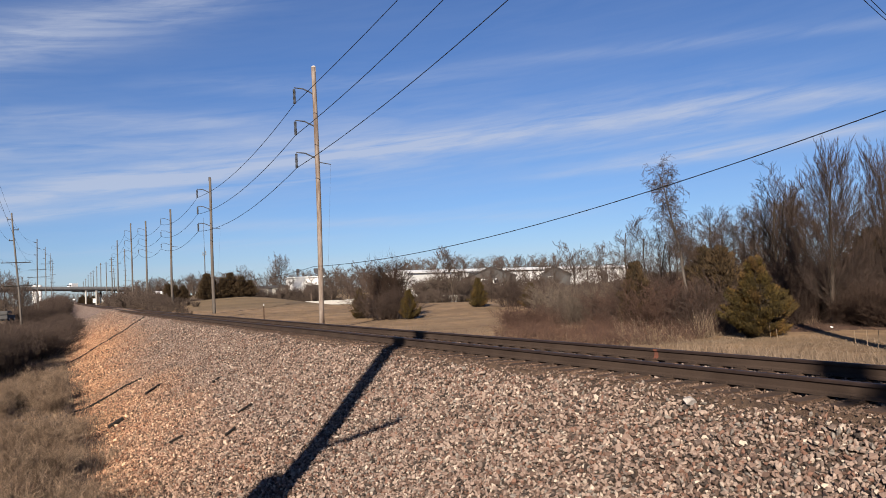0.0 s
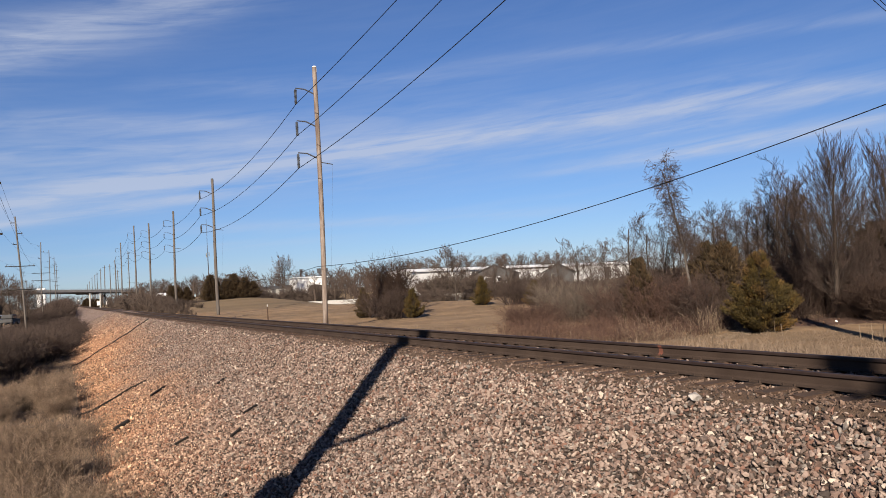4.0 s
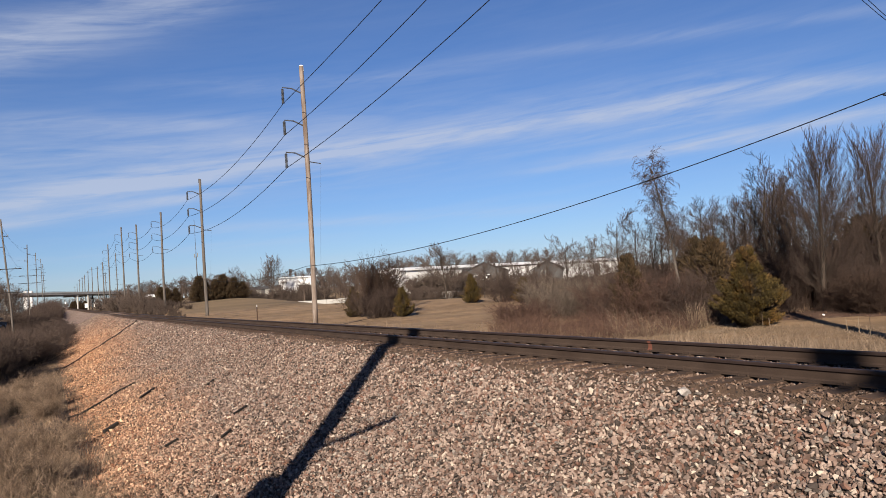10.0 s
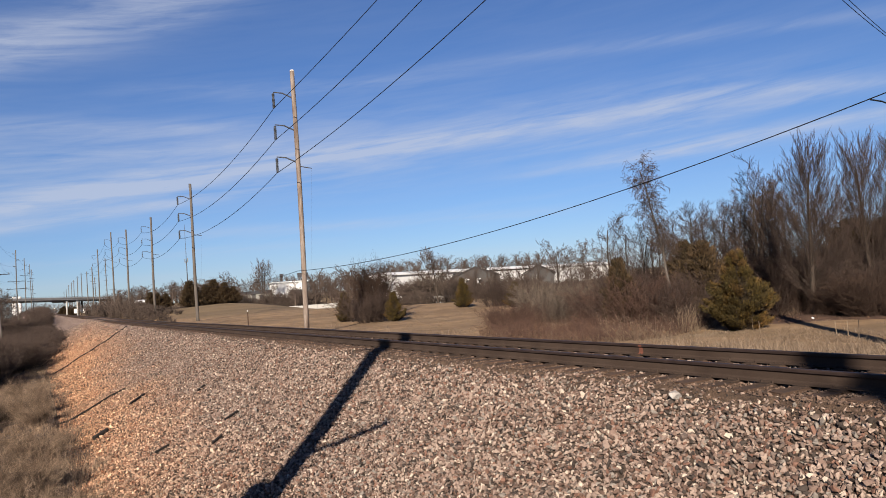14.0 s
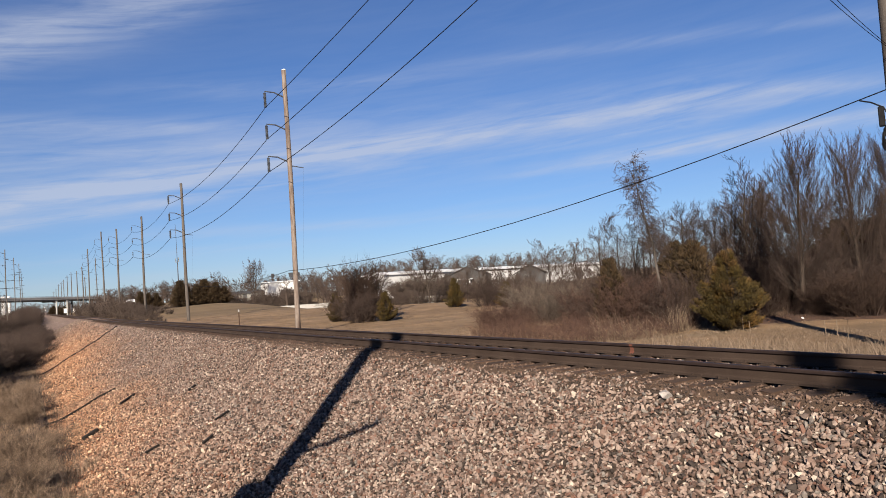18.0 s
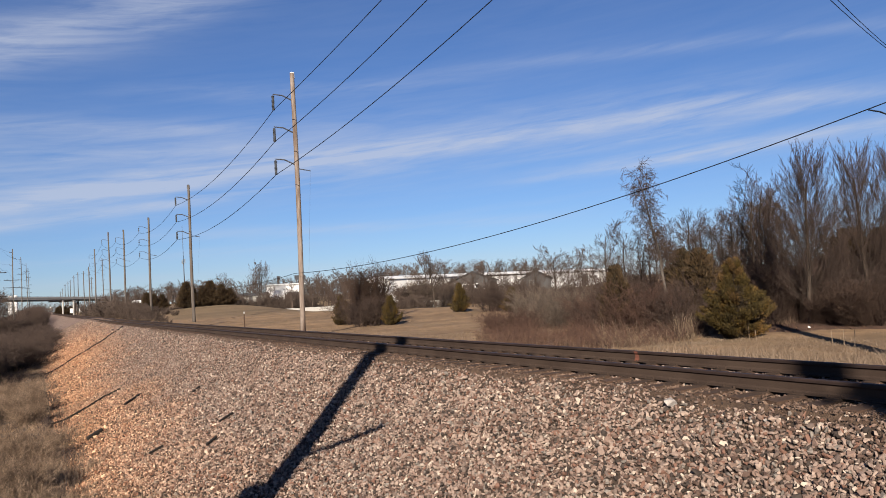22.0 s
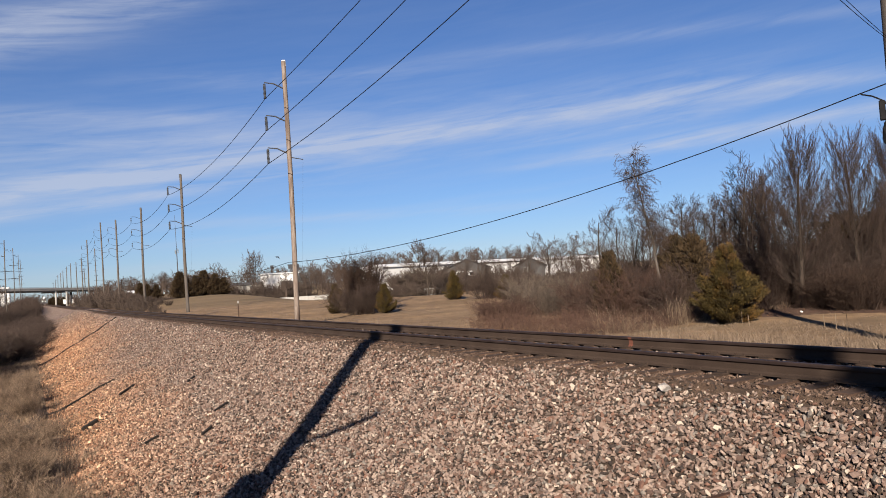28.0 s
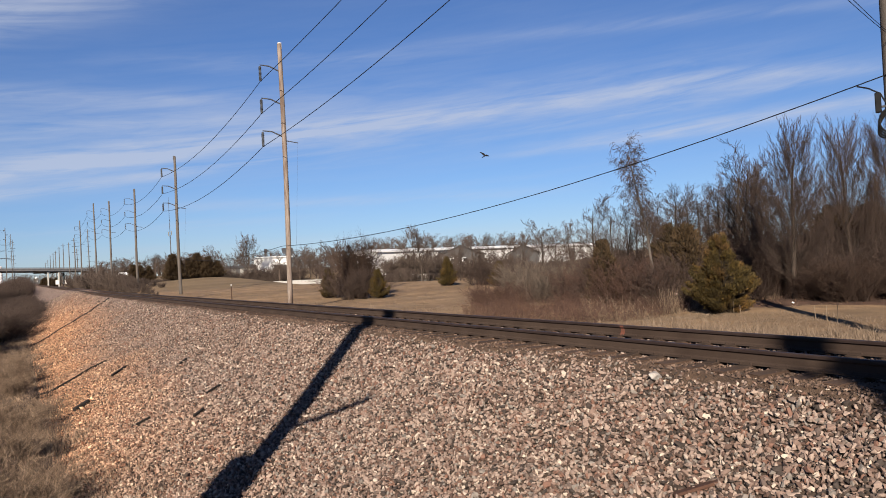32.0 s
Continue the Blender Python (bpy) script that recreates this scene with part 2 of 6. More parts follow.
M["twig"] = mat("twig", (0.035, 0.0225, 0.0168), (0.055, 0.0355, 0.0268), 2, 0.9, 0, 20, per_island=0.35)
M["twig_brown"] = mat("twig_brown", (0.0225, 0.0120, 0.0074), (0.038, 0.0212, 0.0132), 2, 0.9, 0, 20, per_island=0.35)
M["twig_grey"] = mat("twig_grey", (0.070, 0.053, 0.041), (0.112, 0.087, 0.066), 2, 0.9, 0, 20, per_island=0.35)
M["twig_red"] = mat("twig_red", (0.044, 0.0235, 0.0165), (0.076, 0.042, 0.029), 2, 0.9, 0, 20, per_island=0.35)
M["twig_far"] = mat("twig_far", (0.050, 0.0355, 0.0275), (0.072, 0.0515, 0.0400), 0.4, 0.95, 0, 20, per_island=0.3)
M["twig_ditch"] = mat("twig_ditch", (0.036, 0.0235, 0.0178), (0.061, 0.0415, 0.0315), 0.5, 0.9, 0, 20, per_island=0.4)
M["litter"] = mat("leaf_litter", (0.05227, 0.02561, 0.0152), (0.08854, 0.04695, 0.02765), 2.2, 0.95, 0.8, 14, c3=(0.03794, 0.01993, 0.01244), bump_dist=0.06)
M["dead_leaf"] = mat("dead_leaf", (0.06, 0.02976, 0.01612), (0.099, 0.05456, 0.02976), 3, 0.85, 0, 20, per_island=0.4)
M["fines"] = mat("dirt_fines", (0.058, 0.034, 0.021), (0.102, 0.066, 0.043), 7, 0.95, 0.8, 70, c3=(0.041, 0.027, 0.0185), bump_dist=0.03)
M["chip"] = mat("brown_chip", (0.056, 0.034, 0.023), (0.112, 0.074, 0.053), 9, 0.9, 0, 40, per_island=0.5)
M["rust"] = mat("rust_brown", (0.0396, 0.0168, 0.0096), (0.06, 0.0276, 0.0156), 8, 0.8, 0.4, 50)
M["rock"] = mat("pale_rock", (0.21, 0.185, 0.165), (0.29, 0.265, 0.24), 9, 0.85, 0.5, 60)
M["cane"] = mat("cane", (0.1187, 0.08514, 0.05676), (0.1754, 0.1316, 0.08772), 3, 0.8, 0, 20, per_island=0.3)
M["cedar"] = mat("cedar", (0.024, 0.0168, 0.0024), (0.050, 0.0305, 0.0040), 2.2, 0.8, 0, 20, per_island=0.5, c3=(0.072, 0.034, 0.006))
M["cedar_rust"] = mat("cedar_rust", (0.02694, 0.01698, 0.006386), (0.04313, 0.02477, 0.009544), 1.3, 0.8, 0, 20, per_island=0.45)
M["cedar_top"] = mat("cedar_top", (0.04464, 0.02418, 0.0056), (0.07056, 0.039, 0.0096), 1.3, 0.8, 0, 20, per_island=0.4)
# darker cedar tone: paints the shade deep inside the crown
M["cedar_inner_shade"] = mat("cedar_inner_shade", (0.016, 0.011, 0.006), (0.030, 0.020, 0.010), 1.3, 0.9, 0, 20, per_island=0.4)
M["dry_grass"] = mat("dry_grass", (0.112, 0.078, 0.052), (0.150, 0.110, 0.076), 0.6, 0.85, 0, 20, per_island=0.35)
M["ditch_grass"] = mat("ditch_grass", (0.104, 0.068, 0.044), (0.205, 0.145, 0.098), 1.1, 0.85, 0, 20, per_island=0.5, c3=(0.066, 0.045, 0.028))
M["lawn"] = mat("lawn", (0.1431, 0.08808, 0.0446), (0.2322, 0.148, 0.07804), 0.9, 0.95, 0.9, 4.5, c3=(0.1547, 0.1046, 0.05797), bump_dist=0.12, stretch=(1, 0.6, 1))


def field_tones(m):
    """Greener grass on the knoll across the line, and long faint mowing bands over the field."""
    nt = m.node_tree
    N, L = nt.nodes.new, nt.links.new
    p = nt.nodes["Principled BSDF"]
    col = p.inputs["Base Color"].links[0].from_socket
    tc, xyz = N("ShaderNodeTexCoord"), N("ShaderNodeSeparateXYZ")
    L(tc.outputs["Object"], xyz.inputs[0])

    def noise(scale, stretch):
        mp, n = N("ShaderNodeMapping"), N("ShaderNodeTexNoise")
        mp.inputs["Scale"].default_value = stretch
        n.inputs["Scale"].default_value, n.inputs["Detail"].default_value = scale, 3
        L(tc.outputs["Object"], mp.inputs[0])
        L(mp.outputs[0], n.inputs["Vector"])
        return n.outputs[0]

    edge = N("ShaderNodeMath")
    edge.operation = "MULTIPLY_ADD"
    edge.inputs[1].default_value = 50
    L(noise(0.05, (1, 1, 1)), edge.inputs[0])
    L(xyz.outputs[1], edge.inputs[2])
    green, across, both = N("ShaderNodeMapRange"), N("ShaderNodeMapRange"), N("ShaderNodeMath")
    green.inputs[1].default_value, green.inputs[2].default_value, green.inputs[4].default_value = 114, 134, 0.85
    across.inputs[1].default_value, across.inputs[2].default_value = 14, 18
    both.operation = "MULTIPLY"
    L(edge.outputs[0], green.inputs[0])
    L(xyz.outputs[0], across.inputs[0])
    L(green.outputs[0], both.inputs[0])
    L(across.outputs[0], both.inputs[1])
    mix = N("ShaderNodeMix")
    mix.data_type = "RGBA"
    mix.inputs[7].default_value = (0.128, 0.088, 0.046, 1)
    L(both.outputs[0], mix.inputs[0])
    L(col, mix.inputs[6])
    band, hsv = N("ShaderNodeMapRange"), N("ShaderNodeHueSaturation")
    band.inputs[1].default_value, band.inputs[2].default_value = 0.35, 0.65
    band.inputs[3].default_value, band.inputs[4].default_value = 0.80, 1.16
    L(noise(1.0, (0.035, 0.22, 1)), band.inputs[0])
    L(band.outputs[0], hsv.inputs["Value"])
    L(mix.outputs[2], hsv.inputs["Color"])
    L(hsv.outputs[0], p.inputs["Base Color"])


field_tones(M["lawn"])
M["steel"] = mat("rusted_rail", (0.030, 0.0195, 0.0145), (0.044, 0.0298, 0.0222), 1.2, 0.85, 0.25, 60, metal=0.0, spec=0.15)
# rust, darkened further to paint the head's shading against the brighter web
M["rail_top"] = mat("rail_head_rust_shaded", (0.017, 0.0105, 0.0085), (0.027, 0.0175, 0.0145), 3, 0.55, 0.1, 60, spec=0.25)
M["tie"] = mat("sleeper_wood", (0.033, 0.0185, 0.0112), (0.058, 0.0330, 0.0205), 3, 0.92, 0.5, 40, per_object=0.3, stretch=(0.3, 1, 1))
M["pole"] = mat("pole_wood", (0.099, 0.070, 0.054), (0.194, 0.160, 0.134), 7, 0.88, 0.8, 30, c3=(0.050, 0.029, 0.019), stretch=(1.6, 1.6, 0.16))
M["pole_grey"] = mat("pole_grey", (0.058, 0.048, 0.040), (0.086, 0.074, 0.064), 4, 0.88, 0.4, 40, stretch=(1, 1, 0.12))
M["cap"] = mat("pole_cap", (0.5332, 0.516, 0.4902), (0.602, 0.5848, 0.5504), 6, 0.6, 0.1)
M["iron"] = mat("dark_iron", (0.04128, 0.04128, 0.04472), (0.06192, 0.06192, 0.06536), 6, 0.55, 0.1, metal=0.3)
M["wire"] = mat("wire", (0.006, 0.006, 0.0065), (0.0095, 0.0095, 0.010), 6, 0.7, 0, spec=0.08)
M["ins"] = mat("insulator", (0.0344, 0.03784, 0.04472), (0.05504, 0.05848, 0.06536), 8, 0.35, 0)
M["white"] = mat("white_cladding", (0.5065, 0.5025, 0.4902), (0.5719, 0.5678, 0.5556), 0.3, 0.6, 0.05, 8)
M["roof_white"] = mat("white_roof", (0.5392, 0.5392, 0.5311), (0.5882, 0.5882, 0.5801), 0.2, 0.6, 0.05, 8)
M["grey_clad"] = mat("grey_cladding", (0.03784, 0.03646, 0.03646), (0.05504, 0.05298, 0.0516), 0.4, 0.85, 0.1, 8)
M["grey_roof"] = mat("shingle_roof", (0.03096, 0.0289, 0.029), (0.04541, 0.04252, 0.0418), 1.0, 0.9, 0.3, 12)
M["concrete"] = mat("concrete", (0.1348, 0.1276, 0.1156), (0.1734, 0.1662, 0.1517), 0.8, 0.9, 0.2, 20)
M["deck"] = mat("stained_concrete", (0.17, 0.168, 0.168), (0.22, 0.215, 0.21), 0.5, 0.9, 0.2, 20)
M["conc_white"] = mat("pale_concrete", (0.2313, 0.2202, 0.2012), (0.2864, 0.2752, 0.2528), 0.6, 0.85, 0.15, 15)
M["asphalt"] = mat("asphalt", (0.03096, 0.03096, 0.03234), (0.04472, 0.04403, 0.04266), 1, 0.9, 0.3, 60)
M["glass"] = mat("dark_glass", (0.02064, 0.02408, 0.02752), (0.0344, 0.03784, 0.04128), 1, 0.12, 0, spec=0.6)
M["paint_orange"] = mat("orange_paint", (0.1258, 0.03841, 0.0218), (0.08385, 0.03612, 0.02419), 30, 0.8, 0.2, 60)
M["black"] = mat("black_feather", (0.01548, 0.01548, 0.0172), (0.0258, 0.0258, 0.02838), 8, 0.6, 0)
M["dark_wood"] = mat("dark_old_wood", (0.00929, 0.00701, 0.005375), (0.01651, 0.01239, 0.00929), 4, 0.95, 0.5, 40, stretch=(0.3, 1, 1))


def bed_mat():
    """The bank under the loose stone: fine chippings, with the clay wash at its foot."""
    m = bpy.data.materials.new("bank_chippings")
    m.use_nodes = True
    nt = m.node_tree
    N, L = nt.nodes.new, nt.links.new
    p = nt.nodes["Principled BSDF"]
    p.inputs["Roughness"].default_value, p.inputs["Specular IOR Level"].default_value = 0.9, 0.2
    tc = N("ShaderNodeTexCoord")
    v = N("ShaderNodeTexVoronoi")
    v.inputs["Scale"].default_value = 12.0
    L(tc.outputs["Object"], v.inputs["Vector"])
    r = N("ShaderNodeValToRGB")
    r.color_ramp.interpolation = "CONSTANT"
    while len(r.color_ramp.elements) < len(TONES):
        r.color_ramp.elements.new(0.5)
    acc = 0.0
    for e, (w, c) in zip(r.color_ramp.elements, TONES):
        e.position, e.color = acc / 106.0, (c[0] * 1.1, c[1] * 1.08, c[2] * 1.08, 1)
        acc += w
    sc = N("ShaderNodeSeparateColor")
    L(v.outputs["Color"], sc.inputs[0])
    L(sc.outputs[0], r.inputs[0])
    L(clay_stain(nt, tc, r.outputs[0], 0.9), p.inputs["Base Color"])
    bp = N("ShaderNodeBump")
    bp.inputs["Strength"].default_value, bp.inputs["Distance"].default_value = 0.9, 0.06
    bp.invert = True
    L(v.outputs["Distance"], bp.inputs["Height"])
    L(bp.outputs[0], p.inputs["Normal"])
    return m


M["bed"] = bed_mat()


def glow(name, colour, strength):
    m = bpy.data.materials.new(name)
    m.use_nodes = True
    p = m.node_tree.nodes["Principled BSDF"]
    p.inputs["Base Color"].default_value = (*colour, 1)
    p.inputs["Emission Color"].default_value = (*colour, 1)
    p.inputs["Emission Strength"].default_value = strength
    return m


# bed colour kept dark to paint the shadowed gaps between near stones
M["gap_bed"] = mat("gap_shade_bed", (0.03325, 0.0219, 0.0155), (0.05542, 0.03731, 0.02597), 3, 0.95, 0.6, 30)
M["lamp"] = glow("headlight", (1.0, 0.95, 0.85), 12.0)

# ---------------------------------------------------------------- mesh helpers


def mesh_of(name, verts, faces, material, smooth=False):
    """A mesh from numpy verts (n, 3) and faces (m, k) of one size, or a list of such face arrays."""
    me = bpy.data.meshes.new(name)
    if not isinstance(faces, list):
        faces = [faces]
    faces = [np.asarray(f, dtype=np.int32) for f in faces if len(f)]
    verts = np.asarray(verts, dtype=np.float32)
    me.vertices.add(len(verts))
    me.vertices.foreach_set("co", verts.ravel())
    loops = np.concatenate([f.ravel() for f in faces])
    sizes = np.concatenate([np.full(len(f), f.shape[1], dtype=np.int32) for f in faces])
    me.loops.add(len(loops))
    me.loops.foreach_set("vertex_index", loops)
    me.polygons.add(len(sizes))
    me.polygons.foreach_set("loop_start", np.concatenate([[0], np.cumsum(sizes)[:-1]]).astype(np.int32))
    me.polygons.foreach_set("use_smooth", np.full(len(sizes), smooth, dtype=bool))
    me.update(calc_edges=True)
    me.validate()
    if material:
        me.materials.append(material)
    return me


def put(name, me, parent=None, label="", m=None):
    ob = new(name, me)
    if m is not None:
        ob.matrix_world = m
    if parent is not None:
        ob.parent = parent
    if label:
        tagged(ob, label)
    return ob


def part(name, bm, material, parent=None, label=""):
    """Links a bmesh as one mesh object under a thing."""
    me = bpy.data.meshes.new(name)
    bm.to_mesh(me)
    bm.free()
    me.materials.append(material)
    return put(name, me, parent, label)


def thing(name, label, category, m=None, group="", kind=""):
    ob = new(name)
    ob.empty_display_size = 0.2
    if m is not None:
        ob.matrix_world = m
    return tagged(ob, label, category, group, kind)


def box(x0, x1, y0, y1, z0, z1, bevel=0.0, bm=None):
    bm = bm or bmesh.new()
    made = bmesh.ops.create_cube(bm, size=1.0, matrix=Matrix.LocRotScale(((x0 + x1) / 2, (y0 + y1) / 2, (z0 + z1) / 2), None, (abs(x1 - x0), abs(y1 - y0), abs(z1 - z0))))
    if bevel:
        edges = list({e for v in made["verts"] for e in v.link_edges})
        bmesh.ops.bevel(bm, geom=edges, offset=bevel, segments=1, affect="EDGES", profile=0.6)
    return bm


def rod(p0, p1, r0, r1=None, sides=8, bm=None, bevel=0.0):
    bm = bm or bmesh.new()
    p0, p1 = Vector(p0), Vector(p1)
    r1 = r0 if r1 is None else r1
    m = Matrix.Translation((p0 + p1) / 2) @ (p1 - p0).to_track_quat("Z", "Y").to_matrix().to_4x4()
    bmesh.ops.create_cone(bm, cap_ends=True, segments=sides, radius1=r0, radius2=r1, depth=(p1 - p0).length, matrix=m)
    return bm


def tubes(p0, p1, r0, r1, sides):
    """Open tapered tubes for many segments at once: verts and quads."""
    p0, p1 = np.asarray(p0, float), np.asarray(p1, float)
    n = len(p0)
    d = p1 - p0
    d /= np.linalg.norm(d, axis=1)[:, None] + 1e-9
    ref = np.where(np.abs(d[:, 2:3]) > 0.9, np.array([[1.0, 0, 0]]), np.array([[0, 0, 1.0]]))
    u = np.cross(d, ref)
    u /= np.linalg.norm(u, axis=1)[:, None] + 1e-9
    v = np.cross(d, u)
    ang = np.arange(sides) * 2 * np.pi / sides
    ring = np.cos(ang)[None, :, None] * u[:, None, :] + np.sin(ang)[None, :, None] * v[:, None, :]
    a = p0[:, None, :] + ring * np.asarray(r0)[:, None, None]
    b = p1[:, None, :] + ring * np.asarray(r1)[:, None, None]
    verts = np.concatenate([a, b], 1).reshape(-1, 3)
    k = np.arange(sides)
    quad = np.stack([k, (k + 1) % sides, (k + 1) % sides + sides, k + sides], 1)
    faces = (quad[None] + (np.arange(n) * 2 * sides)[:, None, None]).reshape(-1, 4)
    return verts, faces


def shaft(p0, p1, r0, r1, rings=8, sides=12, wobble=0.012):
    """A round tapering pole in one skin, not quite straight."""
    bm = bmesh.new()
    rows = []
    for i in range(rings + 1):
        f = i / rings
        c = Vector(p0).lerp(Vector(p1), f) + Vector((math.sin(5 * f + p1[2]), math.cos(4 * f), 0)) * wobble * (p1[2] - p0[2]) * 0.25
        rr = r0 + (r1 - r0) * f
        rows.append([bm.verts.new((c.x + rr * math.cos(6.2832 * k / sides), c.y + rr * math.sin(6.2832 * k / sides), c.z)) for k in range(sides)])
    for a, b in zip(rows, rows[1:]):
        for k in range(sides):
            bm.faces.new((a[k], a[(k + 1) % sides], b[(k + 1) % sides], b[k])).smooth = True
    bm.faces.new(rows[-1])
    bm.faces.new(rows[0][::-1])
    return bm


def wire_mesh(points, radius, sides=5):
    """One skin along a wire: verts and quads."""
    p = np.array([tuple(q) for q in points], float)
    d = np.gradient(p, axis=0)
    d /= np.linalg.norm(d, axis=1)[:, None] + 1e-9
    ref = np.where(np.abs(d[:, 2:3]) > 0.95, np.array([[1.0, 0, 0]]), np.array([[0, 0, 1.0]]))
    u = np.cross(d, ref)
    u /= np.linalg.norm(u, axis=1)[:, None] + 1e-9
    v = np.cross(d, u)
    ang = np.arange(sides) * 2 * np.pi / sides
    verts = (p[:, None] + radius * (np.cos(ang)[None, :, None] * u[:, None] + np.sin(ang)[None, :, None] * v[:, None])).reshape(-1, 3)
    i, k = np.arange(len(p) - 1)[:, None] * sides, np.arange(sides)[None]
    return verts, np.stack([i + k, i + (k + 1) % sides, i + sides + (k + 1) % sides, i + sides + k], -1).reshape(-1, 4)


def sagging(p, q, sag, n=24):
    p, q = Vector(p), Vector(q)
    return [p.lerp(q, i / n) - Vector((0, 0, 4 * sag * (i / n) * (1 - i / n))) for i in range(n + 1)]


# ---------------------------------------------------------------- ground
PX = [-400, -60, -14, -1, 0.85, 3.27, 3.91, 5.08, 6.63, 7.5, 10.4, 11.2, 12.5, 14, 900]
PZ = [-2.6, -2.6, -2.9, -2.85, -2.70, -1.72, -1.48, -1.06, -0.40, -0.022, -0.022, -0.4, -0.85, -1.1, -1.1]


def smooth(a, b, t):
    t = np.clip((t - a) / (b - a), 0, 1)
    return t * t * (3 - 2 * t)


def grade(y):
    """The line climbs a little in the distance."""
    return 0.0034 * np.maximum(0, np.asarray(y, float) - 90)


def track_x(y):
    y = np.asarray(y, float)
    return 8.95 + 0.018 * np.maximum(0, y - 480)


def level(x, y):
    """Height of the ground."""
    x, y = np.asarray(x, float), np.asarray(y, float)
    z = np.interp(x, PX, PZ)
    z = z + grade(y) * smooth(-8, 0.5, x) * smooth(22, 12, x)
    # knoll on which the camera stands
    r = np.hypot(x + 1.5, y + 1.0)
    z = z + (0.0 - z) * smooth(6.0, 2.5, r) * smooth(4.5, 2.0, x)
    # the field rises towards a grassy knoll across the line
    z = z + (0.75 * smooth(58, 92, y) + 0.35 * smooth(92, 125, y)) * smooth(11.5, 15, x) * smooth(60, 35, x) * smooth(330, 180, y) * (1 - smooth(78, 112, y) * (1 - smooth(43, 29, x)))
    z = z + 1.2 * np.exp(-(((x - 27.5) / 12) ** 2 + ((y - 134) / 20) ** 2))
    z = z + 3.5 * smooth(140, 330, np.hypot(x - 9, y)) * smooth(14, 40, x)
    return z


def lumps(x, y, s, seed):
    """Cheap smooth unevenness."""
    return 0.5 * np.sin(x * 1.7 / s + seed) * np.cos(y * 1.3 / s + 2 * seed) + 0.5 * np.sin((x * 0.8 + y * 1.1) / s * 2.3 + 3 * seed)


def sheet(name, xs, ys, zfun, material):
    X, Y = np.meshgrid(xs, ys)
    Z = zfun(X, Y)
    verts = np.stack([X, Y, Z], -1).reshape(-1, 3)
    nx, ny = len(xs), len(ys)
    i = (np.arange(ny - 1)[:, None] * nx + np.arange(nx - 1)[None]).ravel()
    return mesh_of(name, verts, np.stack([i, i + 1, i + nx + 1, i + nx], 1), material, True)


def ground_z(x, y):
    cover = smooth(0.3, 0.9, x) * smooth(11.6, 11.0, x)
    return level(x, y) + 0.05 * lumps(x, y, 1.7, 1.0) * smooth(11, 15, np.abs(x)) * 0.6 - 0.07 * cover


gx = np.concatenate([-np.geomspace(4000, 16, 26), np.arange(-15, 0, 0.6), np.arange(0, 15, 0.35), np.arange(15, 60, 1.2), np.geomspace(61, 4000, 34)])
gy = np.concatenate([-np.geomspace(3000, 12, 18), np.arange(-11, 40, 0.6), np.arange(40, 170, 1.6), np.geomspace(172, 4500, 44)])
ground = put("ground", sheet("ground", gx, gy, ground_z, M["lawn"]))
tagged(ground, "dormant tan grass field beside the railway", "ground", kind="structure")


def bed_z(x, y):
    return level(x, y) + 0.025 * lumps(x, y, 0.5, 2.0) + 0.03 * lumps(x, y, 2.1, 5.0)


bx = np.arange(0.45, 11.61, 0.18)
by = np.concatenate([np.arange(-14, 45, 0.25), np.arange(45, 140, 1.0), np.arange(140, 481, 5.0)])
# near stretch of the bank, its gap shade put into the colour
near_bed = put("ballast_bank", sheet("ballast_bank", bx, by[by <= 60.01], lambda x, y: bed_z(x, y) - 0.02, M["gap_bed"]))
tagged(near_bed, "bank under the crushed stone, coloured dark as shade in the gaps", "ballast", kind="structure")
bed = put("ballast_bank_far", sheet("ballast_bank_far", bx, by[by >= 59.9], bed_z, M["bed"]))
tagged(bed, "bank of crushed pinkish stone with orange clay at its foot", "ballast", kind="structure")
X2 = np.arange(-4.5, 4.6, 0.9)
far_bed = put("ballast_beyond", sheet("ballast_beyond", X2, np.arange(480, 1400, 10.0), lambda u, y: grade(y) - 0.05 - 0.4 * np.maximum(0, np.abs(u) - 2), M["bed"]))
for v in far_bed.data.vertices:
    v.co.x += float(track_x(v.co.y))
tagged(far_bed, "distant stone bed of the railway line", "ballast", kind="structure")

# crushed stone, loose on the bank


def stone_shapes(n, rng, points=9):
    """Broken stones with blunt corners: hulls of points spread evenly over a squashed ball, each pushed in or out a little."""
    shapes = []
    for _ in range(n):
        bm = bmesh.new()
        sx, sy, sz = rng.uniform(1.0, 1.4), rng.uniform(0.66, 0.95), rng.uniform(0.42, 0.7)
        turn = rng.uniform(0, 6.28)
        for i in range(points):
            zz = 1 - 2 * (i + 0.5) / points
            rr, q = math.sqrt(1 - zz * zz), turn + i * 2.39996
            v = (Vector((rr * math.cos(q), rr * math.sin(q), zz)) + Vector(rng.normal(0, 0.2, 3))).normalized() * rng.uniform(0.82, 1.05)
            bm.verts.new((v.x * sx, v.y * sy, v.z * sz))
        bmesh.ops.convex_hull(bm, input=bm.verts)
        for v in [v for v in bm.verts if not v.link_faces]:
            bm.verts.remove(v)
        bmesh.ops.triangulate(bm, faces=bm.faces)
        bm.verts.index_update()
        shapes.append((np.array([v.co[:] for v in bm.verts]), np.array([[v.index for v in f.verts] for f in bm.faces])))
        bm.free()
    return shapes


